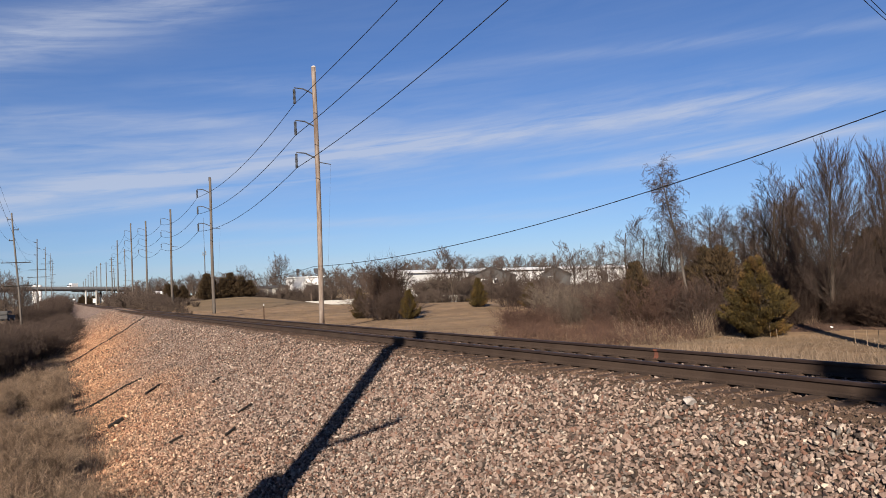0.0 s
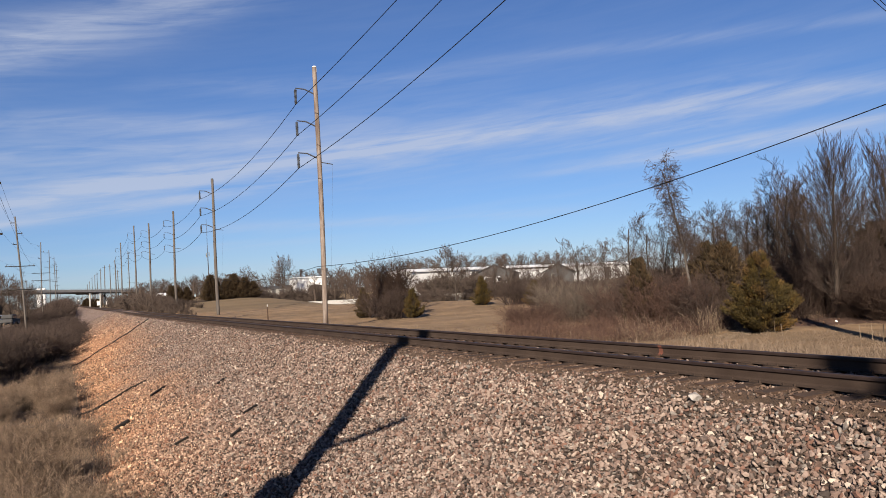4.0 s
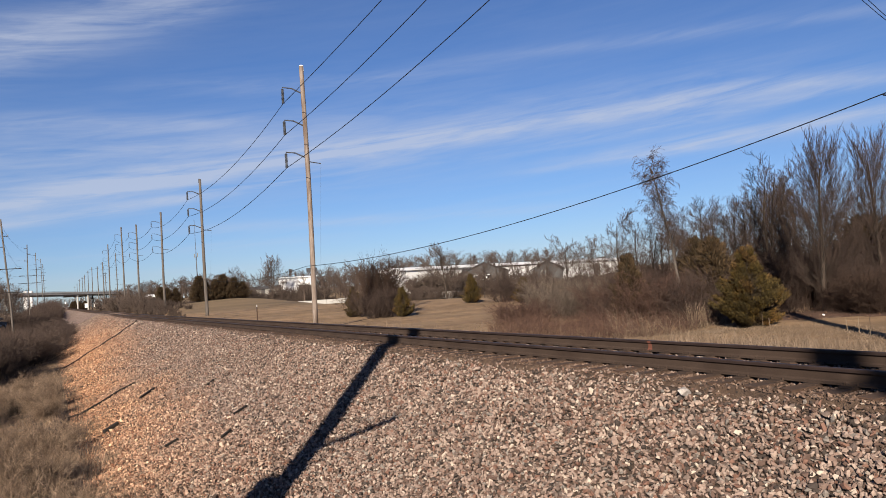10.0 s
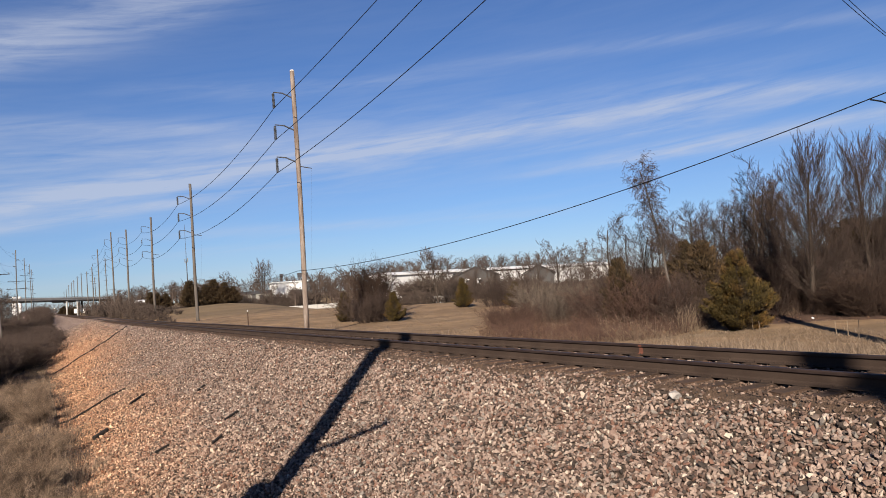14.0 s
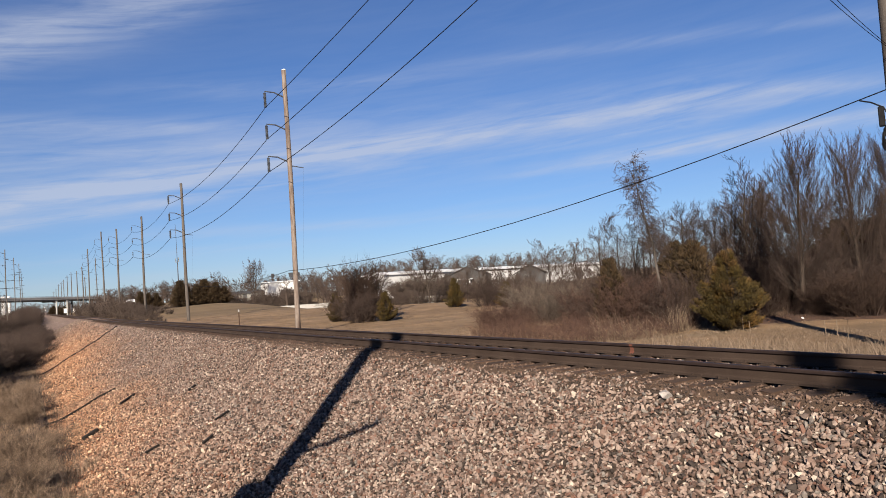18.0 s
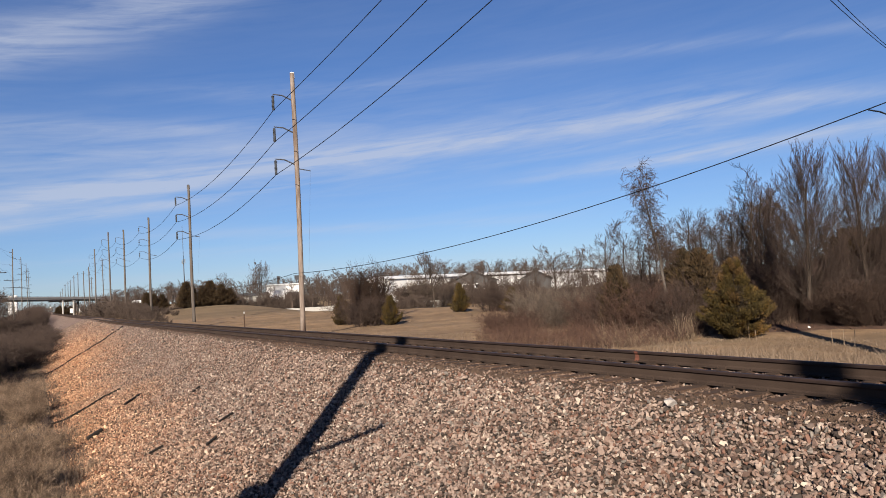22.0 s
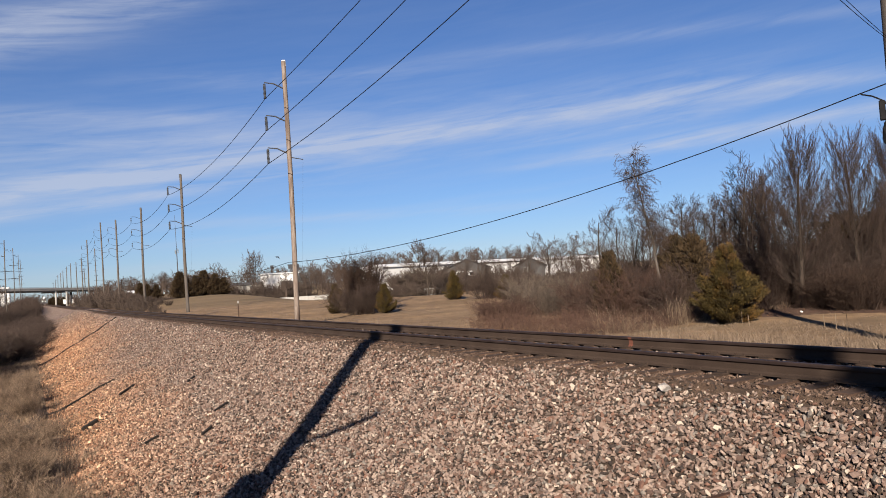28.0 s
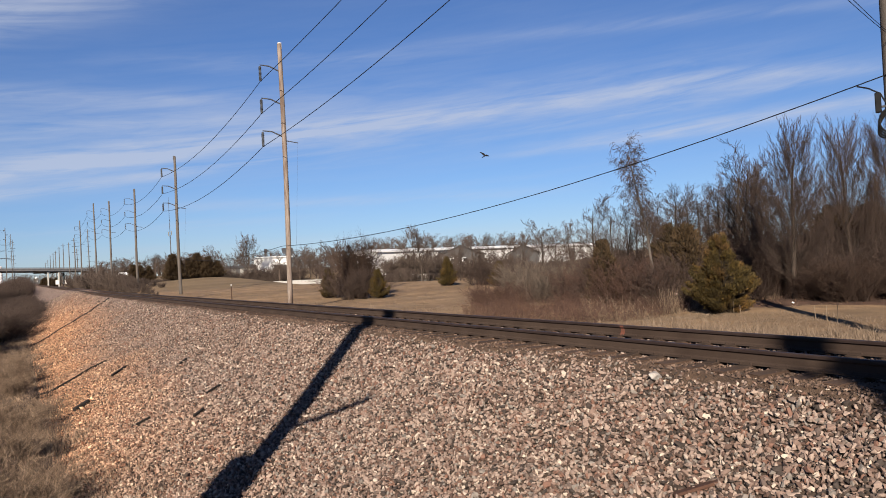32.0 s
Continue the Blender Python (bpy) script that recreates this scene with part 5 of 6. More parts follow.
def blades(name, label, n, xr, yr, height, material, seed, keep=None, width=0.006, bend=0.5, clump=0):
    """Dry grass: bent blades of two pieces each, as one mass."""
    rng = np.random.default_rng(seed)
    if clump:
        m = max(1, n // clump)
        cx, cy = rng.uniform(*xr, m), rng.uniform(*yr, m)
        i = rng.integers(0, m, n)
        x, y = cx[i] + rng.normal(0, 0.12, n), cy[i] + rng.normal(0, 0.12, n)
        hs = (0.6 + 0.8 * rng.uniform(size=m))[i]
    else:
        x, y, hs = rng.uniform(*xr, n), rng.uniform(*yr, n), np.ones(n)
    if keep is not None:
        ok = keep(x, y, rng)
        x, y, hs = x[ok], y[ok], hs[ok]
    n = len(x)
    z = level(x, y) - 0.02
    a = rng.uniform(0, 6.2832, n)
    h = height * hs * rng.uniform(0.5, 1.25, n)
    lean = bend * h * rng.uniform(0.2, 1.0, n)
    dx, dy = np.cos(a), np.sin(a)
    b = rng.uniform(0, 6.2832, n)
    sx, sy = np.cos(b) * width, np.sin(b) * width
    P = np.stack([np.stack([x - sx, y - sy, z], 1), np.stack([x + sx, y + sy, z], 1),
                  np.stack([x + sx * 0.8 + dx * lean * 0.35, y + sy * 0.8 + dy * lean * 0.35, z + h * 0.6], 1), np.stack([x - sx * 0.8 + dx * lean * 0.35, y - sy * 0.8 + dy * lean * 0.35, z + h * 0.6], 1),
                  np.stack([x + dx * lean, y + dy * lean, z + h], 1)], 1).reshape(-1, 3)
    k = np.arange(n)[:, None] * 5
    ob = put(name, mesh_of(name, P, [k + np.array([[0, 1, 2, 3]]), k + np.array([[3, 2, 4]])], material))
    return tagged(ob, label, "grass", kind="stuff")


ditch = put("ditch_floor", sheet("ditch_floor", np.arange(-16, 0.6, 0.5), np.arange(8, 262, 1.0), lambda x, y: ground_z(x, y) + 0.0 + 0.03 * lumps(x, y, 0.9, 4.0) + 0.015 * lumps(x, y, 0.37, 1.5), M["soil"]))
tagged(ditch, "brown earth and dead leaves in the ditch", "ditch", kind="structure")
blades("ditch_grass", "short grey-brown dead grass in the ditch", 95000, (-7.0, 2.4), (12, 84), 0.25, M["ditch_grass"], 1, lambda x, y, r: (x < 0.55 + 0.4 * np.sin(y * 0.9) + 0.3 * np.sin(y * 2.3) + 1.5 * r.uniform(size=len(x)) ** 4 + 0.5 * smooth(20, 13, y)) & (r.uniform(size=len(x)) < 1.3 - y / 110), 0.006, 1.5, 24)
blades("ditch_tufts", "matted dead grass at the near end of the ditch", 60000, (-5.0, 2.2), (12, 30), 0.28, M["ditch_grass"], 31, lambda x, y, r: x < 0.4 + 0.4 * np.sin(y * 1.1 + 1) + 1.2 * r.uniform(size=len(x)) ** 4 + 0.4 * smooth(20, 13, y), 0.005, 1.2, 12)
blades("ditch_weeds", "taller brown dead weeds in the ditch", 16000, (-7.0, 1.0), (14, 60), 0.5, M["twig_ditch"], 21, lambda x, y, r: lumps(x, y, 1.6, 2.0) > -0.1, 0.006, 0.8, 40)
blades("verge_grass", "tall tan dead grass along the far side of the line", 46000, (15.2, 19.6), (2, 62), 0.40, M["dry_grass"], 2, lambda x, y, r: r.uniform(size=len(x)) < np.clip((np.arctan2(x, y) - 0.74) / 0.12, 0.02, 1), 0.006, 0.8, 14)
blades("near_field_grass", "short dormant tan grass beyond the line", 60000, (13, 30), (3, 40), 0.09, M["dry_grass"], 13, lambda x, y, r: x < 22 + 0.2 * y, 0.006, 1.8, 5)
blades("field_grass", "short dormant tan grass of the field", 60000, (14, 62), (4, 84), 0.08, M["dry_grass"], 3, lambda x, y, r: r.uniform(size=len(x)) < 1.15 - y / 110, 0.010, 1.6, 9)
blades("thicket_grass", "tall dead grass under the thicket", 5000, (20, 36), (24, 40), 0.4, M["ditch_grass"], 4, lambda x, y, r: (x > 22.5 + 0.22 * (y - 20)) & (x < 33), 0.007, 0.8, 12)
TE = lambda y: 29.6 - 0.62 * (y - 19.5) + 0.5 * np.sin(y * 1.3) + 0.3 * np.sin(y * 3.1)         # edge of the wood
uu, yy = np.meshgrid(np.concatenate([[0, 0.3, 0.7], np.arange(1.2, 26, 0.8)]), np.arange(8, 32, 0.4))
xx = uu + np.maximum(TE(yy), 23.0)
zz = ground_z(xx, yy) + 0.03 * smooth(0.0, 1.2, uu) + 0.025 * lumps(xx, yy, 0.6, 3.0) * smooth(0.2, 1.0, uu) - 0.03 * (uu < 0.1)
ii = (np.arange(yy.shape[0] - 1)[:, None] * yy.shape[1] + np.arange(yy.shape[1] - 1)[None]).ravel()
wf = put("wood_floor", mesh_of("wood_floor", np.stack([xx, yy, zz + 0.03], -1).reshape(-1, 3), np.stack([ii, ii + 1, ii + 1 + yy.shape[1], ii + yy.shape[1]], 1), M["litter"], True))
tagged(wf, "reddish-brown leaf litter beneath the bare trees", "leaf litter", kind="structure")


def leaf_fall(name, label, n, xr, yr, low, high, material, seed, keep, size=0.034):
    """Curled dead leaves, lying and caught in the canes."""
    rng = np.random.default_rng(seed)
    x, y = rng.uniform(*xr, n), rng.uniform(*yr, n)
    ok = keep(x, y)
    x, y = x[ok], y[ok]
    n = len(x)
    c = np.stack([x, y, level(x, y) + low + (high - low) * rng.uniform(size=n) ** 2.2], 1)
    d, s = rng.normal(size=(n, 3)), rng.normal(size=(n, 3))
    d /= np.linalg.norm(d, axis=1)[:, None]
    s /= np.linalg.norm(s, axis=1)[:, None]
    k = (size * rng.uniform(0.6, 1.5, n))[:, None]
    v = np.stack([c - d * k, c + s * k * 0.6, c + d * k, c - s * k * 0.6], 1).reshape(-1, 3)
    return tagged(put(name, mesh_of(name, v, np.arange(len(v)).reshape(-1, 4), material)), label, "leaves", kind="stuff")


def brambles(name, label, n, xr, yr, height, material, seed, keep, radius=0.008, lean=0.5, bend=1.0, uneven=0.5):
    """Arching dead canes in a tangle; a small lean and bend make them stand straight."""
    rng = np.random.default_rng(seed)
    x, y = rng.uniform(*xr, n), rng.uniform(*yr, n)
    ok = keep(x, y)
    x, y = x[ok], y[ok]
    n = len(x)
    p = np.stack([x, y, level(x, y) - 0.03], 1)
    d = np.stack([rng.normal(0, lean, n), rng.normal(0, lean, n), np.ones(n)], 1)
    ln = (height * rng.uniform(0.45, 1.3, n) * np.maximum(0.3, 0.8 + uneven * lumps(x, y, 1.2, seed)) / 5)[:, None]
    P0, P1, R = [], [], []
    for i in range(5):
        d = d / np.linalg.norm(d, axis=1)[:, None]
        q = p + d * ln
        P0.append(p)
        P1.append(q)
        R.append(np.full(n, radius * (1 - 0.13 * i)))
        p = q
        d = d + rng.normal(0, 0.22 * bend, (n, 3))
        d[:, 2] -= 0.13 * i * bend
    v, f = tubes(np.concatenate(P0), np.concatenate(P1), np.concatenate(R), np.concatenate(R) * 0.9, 3)
    return tagged(put(name, mesh_of(name, v, f, material)), label, "brambles", kind="stuff")


FRONT = ((0.53, 0.566, 0.594, 0.651, 0.694, 0.728, 0.763, 0.803, 0.86), (37.5, 34.0, 31.8, 29.3, 29.7, 30.3, 31.4, 33.2, 34.0))     # bearing and distance of the brambles' edge
edge_in = lambda x, y: (np.arctan2(x, y) > 0.53) & (np.arctan2(x, y) < 0.86) & (np.hypot(x, y) > np.interp(np.arctan2(x, y), *FRONT) + 0.5 * np.sin(40 * np.arctan2(x, y))) & (np.hypot(x, y) < 41) & (np.hypot(x - 24.4, y - 21.4) > 1.9)
brambles("brambles", "tangle of dry reddish-brown brambles", 15000, (16, 31), (20, 36), 0.86, M["twig_red"], 6, edge_in, 0.006, uneven=0.95)
brambles("dead_canes", "pale dead canes standing in the brambles", 2300, (18, 30), (21, 34), 0.88, M["cane"], 7, lambda x, y: edge_in(x, y) & (np.arctan2(x, y) > 0.69), 0.007, 0.65, 0.45, 0.8)
brambles("reed_clump", "clump of tall pale dry reeds beside the cedar", 150, (23.0, 24.6), (22.7, 24.2), 1.35, M["cane"], 17, lambda x, y: np.hypot(x - 23.75, y - 23.45) < 0.5, 0.009, 0.10, 0.3, 0.2)
brambles("undergrowth", "brown undergrowth beneath the trees", 9500, (26, 46), (12, 42), 1.5, M["twig_brown"], 8, lambda x, y: x > TE(y) + 2.5, 0.008)
leaf_fall("bramble_leaves", "dead reddish-brown leaves caught in the brambles", 7000, (16, 31), (20, 36), 0.02, 0.6, M["dead_leaf"], 61, edge_in)
leaf_fall("fallen_leaves", "fallen dead leaves on the wood floor", 9000, (22, 42), (10, 40), 0.05, 0.12, M["dead_leaf"], 62, lambda x, y: x > TE(y))

# ---------------------------------------------------------------- buildings and far things


def facing(px, py, qx, qy):
    """Pose at p with the x axis towards q, for a building's front."""
    return pose(px, py, 0, 0, 0, math.degrees(math.atan2(qy - py, qx - px)))


def hall(name, label, m, length, depth, z0, eave, ridge, wall, roof, openings=(), ribs=0, category="building", front=True):
    """A long gabled building: four walls with thickness, roof slabs with an overhang, doors and windows set into the front."""
    t = thing(name, label, category, m)
    part("wall", box(0, length, 0, 0.25, z0, eave), wall, t)
    part("wall", box(0, length, depth - 0.25, depth, z0, eave), wall, t)
    for x in (0, length - 0.25):
        bm = box(x, x + 0.25, 0.25, depth - 0.25, z0, eave)
        if ridge > eave:
            vs = [bm.verts.new((x + dx, yy, zz)) for dx in (0, 0.25) for yy, zz in ((0, eave), (depth, eave), (depth / 2, ridge))]
            for f in ((0, 1, 2), (5, 4, 3), (0, 3, 4, 1), (1, 4, 5, 2), (2, 5, 3, 0)):
                bm.faces.new([vs[i] for i in f])
        part("gable_wall", bm, wall, t)
    for a, b in (((-0.4, eave - 0.1), (depth / 2, ridge)), ((depth + 0.4, eave - 0.1), (depth / 2, ridge))):
        bm = bmesh.new()
        vs = [bm.verts.new((x, yy, zz + dz)) for dz in (0.02, 0.22) for x in (-0.4, length + 0.4) for yy, zz in (a, b)]
        for f in ((0, 1, 3, 2), (4, 6, 7, 5), (0, 2, 6, 4), (1, 5, 7, 3), (0, 4, 5, 1), (2, 3, 7, 6)):
            bm.faces.new([vs[i] for i in f])
        bmesh.ops.recalc_face_normals(bm, faces=bm.faces)
        part("roof", bm, roof, t)
    for k in range(ribs):
        x = length * (k + 0.5) / ribs
        part("wall_rib", box(x - 0.06, x + 0.06, -0.06, 0.0, z0, eave - 0.1), wall, t)
    for kind, x, z, w, h, material in openings:
        o = part(kind, box(x, x + w, -0.03, 0.05, z, z + h), material, t)
        part("frame", box(x - 0.08, x + w + 0.08, -0.05, -0.031, z + h, z + h + 0.1), M["grey_clad"], o)
    return t


w0, w1 = (62.44, 139.68), (153.8, 179.0)
wl = math.hypot(w1[0] - w0[0], w1[1] - w0[1])
wh = hall("warehouse", "long white metal warehouse with a pale roof", facing(*w0, *w1), wl, 5.5, -1.5, 4.3, 4.7, M["white"], M["roof_white"],
          [("dock_door", wl * 0.905, 0.2, 4.2, 3.6, M["conc_white"]), ("dock_door", wl * 0.80, 0.2, 3.6, 3.2, M["grey_clad"]), ("window", wl * 0.2, 2.6, 3, 1.2, M["glass"]), ("window", wl * 0.3, 2.6, 3, 1.2, M["glass"]), ("roof_band", wl * 0.23, 3.85, wl * 0.3, 0.35, M["grey_clad"])], 26)
part("roof_unit", box(wl * 0.52, wl * 0.52 + 2, 2.2, 4.2, 4.4, 5.3, 0.05), M["grey_clad"], wh, "grey rooftop cooling unit")
part("roof_unit", box(wl * 0.9, wl * 0.9 + 2, 2.2, 4.2, 4.4, 5.3, 0.05), M["grey_clad"], wh, "grey rooftop cooling unit")
hall("grey_shed", "dark grey gabled shed", pose(80.23, 127.70, 0, 0, 0, 58), 12, 9.4, -1.2, 2.7, 4.55, M["grey_clad"], M["grey_roof"])
hall("grey_barn", "dark grey barn with a steep roof", pose(84.2, 115.3, 0, 0, 0, 56), 12, 5.6, -1.2, 2.3, 3.95, M["grey_clad"], M["grey_roof"])
for owner, wins in (("grey_shed", ((6.2, 1.5), (8.0, 1.5))), ("grey_barn", ((3.6, 1.1),))):
    for yy, zz in wins:
        host = [o for o in scene.objects if o.name.startswith(owner)][0]
        w = part("window", box(-0.05, 0.02, yy - 0.45, yy + 0.45, zz, zz + 1.1), M["conc_white"], host, "pale gable window")
        part("pane", box(-0.06, -0.051, yy - 0.35, yy + 0.35, zz + 0.1, zz + 1.0), M["glass"], w)
h0, h1 = (55.41, 196.31), (68.80, 195.15)
hall("white_store", "low white flat-roofed store", facing(*h0, *h1), 7.6, 12, 0.6, 5.35, 5.45, M["white"], M["roof_white"], [("window", 4.6, 1.6, 2.6, 1.5, M["grey_clad"]), ("door", 3, 0.9, 1.4, 2.2, M["glass"])])
h0, h1 = (47.49, 205.93), (53.97, 202.64)
hall("mobile_home", "pale single-storey house among bare trees", facing(*h0, *h1), 8.0, 5, 0.3, 3.0, 3.5, M["concrete"], M["grey_roof"], [("window", 1.0, 1.5, 1.2, 1.0, M["glass"]), ("window", 5.5, 1.5, 1.2, 1.0, M["glass"]), ("door", 3.5, 0.7, 1.0, 2.1, M["grey_clad"])])
h0, h1 = (26.60, 250.19), (30.62, 248.16)
hall("trackside_shed", "small pale shed with a white roof", facing(*h0, *h1), 5.5, 4, 0.0, 3.2, 3.7, M["concrete"], M["roof_white"], [("door", 2.0, 0.4, 1.2, 2.1, M["grey_clad"])])


def low_wall(px, py, qx, qy, z0, height):
    """A low retaining wall of pale concrete blocks, block by block."""
    L = math.hypot(qx - px, qy - py)
    t = thing("retaining_wall", "low retaining wall of pale concrete blocks", "wall", facing(px, py, qx, qy))
    n = max(3, int(L / 1.5))
    me = []
    for k in range(2):
        bm = box(0.01, L / n - 0.01, 0, 0.6, z0 - 0.6, z0 + height - 0.03 * k, 0.03)
        m1 = bpy.data.meshes.new("block")
        bm.to_mesh(m1)
        bm.free()
        m1.materials.append(M["conc_white"])
        me.append(m1)
    for k in range(n):
        b = put("block", me[k % 2], t)
        b.matrix_local = pose(L * k / n, 0, 0)


low_wall(39.0, 132.0, 48.2, 128.2, -0.95, 0.80)
low_wall(51.9, 110.0, 55.4, 100.0, -1.1, 1.05)


def parked(name, label, x, y, z, turn, paint, length=4.6, height=1.5, category="car"):
    """A parked car or van: body, cabin glass and four wheels with rims."""
    t = thing(name, label, category, pose(x, y, z, 0, 0, turn))
    w = 0.9
    bm = box(-length / 2, length / 2, -w, w, 0.3, height * 0.58, 0.12)
    part("body", bm, paint, t)
    bm = box(-length * 0.32, length * 0.22, -w * 0.86, w * 0.86, height * 0.58, height, 0.15)
    cab = part("cabin", bm, paint, t)
    part("windscreen", box(length * 0.20, length * 0.235, -w * 0.7, w * 0.7, height * 0.64, height * 0.92), M["glass"], cab)
    for s in (-1, 1):
        part("side_window", box(-length * 0.26, length * 0.15, s * w * 0.84, s * w * 0.875, height * 0.64, height * 0.92), M["glass"], cab)
        for sx in (-0.31, 0.31):
            wheel = part("wheel", rod((length * sx, s * (w - 0.22), 0.33), (length * sx, s * (w + 0.01), 0.33), 0.33, 0.33, 18), M["asphalt"], t)
            part("rim", rod((length * sx, s * (w + 0.005), 0.33), (length * sx, s * (w + 0.02), 0.33), 0.2, 0.18, 14), M["cap"], wheel)
        part("headlight", box(length / 2 - 0.02, length / 2 + 0.02, s * 0.5, s * 0.8, height * 0.42, height * 0.5), M["conc_white"], t)
    return t


parked("white_van", "white van parked beside the grey shed", 71.73, 123.05, 0.0, -60, M["white"], 5.4, 2.3, "van")
parked("parked_car", "dark car parked beside the ditch", -6.78, 129.10, -0.6, 80, M["grey_clad"])
parked("parked_car", "pale car parked beside the ditch", -8.48, 133.32, -0.6, 70, M["cap"])
h0, h1 = (-22.67, 179.72), (-14.78, 175.73)
hall("dark_store", "dark flat-roofed store beside the ditch", facing(*h0, *h1), 8.0, 10, -2.6, 3.4, 3.5, M["grey_clad"], M["grey_roof"], [("door", 3, -2.2, 1.4, 2.2, M["glass"]), ("window", 5, -1.0, 1.4, 1.2, M["glass"])])
t = thing("parking_lot", "strip of pale asphalt beside the ditch", "car park", kind="structure")
part("parking_surface", box(-24, -12.5, 85, 140, -2.9, -0.6), M["asphalt"], t)

# marker post on the field, radio mast and sign
mx, my = (13.49, 56.08)
mz = float(level(mx, my))
mh = 0.84 - mz
mp = thing("marker_post", "thin wooden marker post with a white tip", "post", pose(mx, my, mz))
part("stake", box(-0.035, 0.035, -0.035, 0.035, -0.2, mh - 0.16, 0.006), M["tie"], mp)
part("white_tip", box(-0.04, 0.04, -0.04, 0.04, mh - 0.16, mh, 0.006), M["conc_white"], mp)
x, y = (55.58, 330.41)
mast = thing("radio_mast", "slim steel radio mast with antennas", "mast", pose(x, y, 2.5))
top = 34.53 - 2.5
part("lower_mast", shaft((0, 0, 0), (0, 0, top * 0.52), 0.22, 0.18, 4, 8, 0), M["iron"], mast)
part("upper_mast", shaft((0, 0, top * 0.52), (0, 0, top), 0.11, 0.06, 4, 8, 0), M["iron"], mast)
for k in range(4):
    part("antenna", box(-0.7 + 1.1 * (k % 2), -0.4 + 1.1 * (k % 2), -0.15, 0.15, top * (0.5 + 0.012 * k), top * (0.5 + 0.012 * k) + 1.0), M["concrete"], mast)
x, y = (64.24, 223.19)
sg = thing("street_sign", "small dark sign on a tall post", "sign", pose(x, y, 1.0))
part("post", shaft((0, 0, 0), (0, 0, 6.6), 0.12, 0.1, 3, 8, 0), M["iron"], sg)
part("sign_board", box(-0.7, 0.7, -0.08, 0.08, 3.6, 4.6, 0.02), M["iron"], sg)
part("sign_top", box(-0.45, 0.45, -0.2, 0.2, 6.2, 7.4, 0.02), M["iron"], sg)
x, y = (64.41, 202.94)
bd = thing("roof_sign", "dark board on two posts", "sign", pose(x, y, 1.0))
part("board", box(-1.5, 1.5, -0.1, 0.1, 5.6, 6.8, 0.03), M["iron"], bd)
for s in (-1, 1):
    part("post", rod((s * 1.0, 0, 0), (s * 1.0, 0, 5.6), 0.1, 0.1, 8), M["iron"], bd)
for px, py in ((-14.1, 635.50), (-10.8, 633.47)):
    tk = thing("storage_tank", "white cylindrical storage tank", "tank", pose(px, py, 2.0), "storage tanks")
    part("shell", rod((0, 0, 0), (0, 0, 13.6), 1.5, 1.5, 20), M["white"], tk)
    part("roof", rod((0, 0, 13.6), (0, 0, 14.0), 1.5, 0.8, 20), M["roof_white"], tk)

# ---------------------------------------------------------------- overpass
SPAN = Vector((31.2, 474.0, 7.3))                      # the right end of the deck, at its underside
DECK = pose(*SPAN, 0, 1.6, 36.6)                       # it crosses at a slant and climbs a little to the west
ov = thing("overpass", "grey concrete road overpass with slim pale piers", "bridge", DECK, kind="structure")
part("deck", box(-420, 9, -6, 6, 0.5, 1.2, 0.05), M["deck"], ov)
for yy in (-6.1, 5.8):
    part("parapet", box(-420, 9, yy, yy + 0.3, 1.2, 1.9, 0.03), M["deck"], ov)
    part("rail_bar", box(-420, 9, yy + 0.1, yy + 0.2, 2.2, 2.3), M["iron"], ov)
for k in range(6):
    part("girder", box(-72, 9, -5.2 + 2 * k, -4.8 + 2 * k, 0.0, 0.5), M["deck"], ov)
for x in (-66.0, -25.2, -18.7, 6.0):
    part("pier", rod((x, -5.5, -9), (x, -5.5, -0.6), 0.42, 0.42, 14), M["conc_white"], ov)
    part("pier_cap", box(x - 0.5, x + 0.5, -5.9, 5.4, -0.6, -0.05, 0.05), M["deck"], ov)
bm = bmesh.new()
vs = [bm.verts.new(v) for v in ((-78, -7, 0.0), (-78, 7, 0.0), (-72, 20, -13), (-72, -20, -13), (-420, -7, 0.0), (-420, 7, 0.0), (-424, 20, -24), (-424, -20, -24))]
for f in ((0, 1, 2, 3), (4, 7, 6, 5), (0, 3, 7, 4), (1, 5, 6, 2), (0, 4, 5, 1)):
    bm.faces.new([vs[i] for i in f])
bmesh.ops.recalc_face_normals(bm, faces=bm.faces)
part("embankment", bm, M["soil"], ov, "grassed approach bank")
# signal and cabinets beside the line, short of the overpass
sx, sy = (22.09, 471.22)
sig = thing("railway_signal", "silver railway signal mast with a dark head", "signal", pose(sx, sy, 1.0))
part("mast", rod((0, 0, 0), (0, 0, 6.0), 0.16, 0.14, 10), M["cap"], sig)
part("signal_head", box(-0.45, 0.45, -0.25, 0.1, 4.6, 6.4, 0.05), M["iron"], sig)
for px, py, w in ((17.64, 439.85, 1.6), (23.22, 459.45, 2.4)):
    cb = thing("equipment_cabinet", "silver trackside equipment cabinet", "cabinet", pose(px, py, 1.0), "trackside cabinets")
    part("body", box(-w / 2, w / 2, -0.8, 0.8, 0, 2.4, 0.06), M["concrete"], cb)
    part("door", box(-w / 2 + 0.1, w / 2 - 0.1, -0.84, -0.8, 0.2, 2.2), M["cap"], cb)
    part("roof", box(-w / 2 - 0.1, w / 2 + 0.1, -0.9, 0.9, 2.4, 2.52, 0.03), M["cap"], cb)

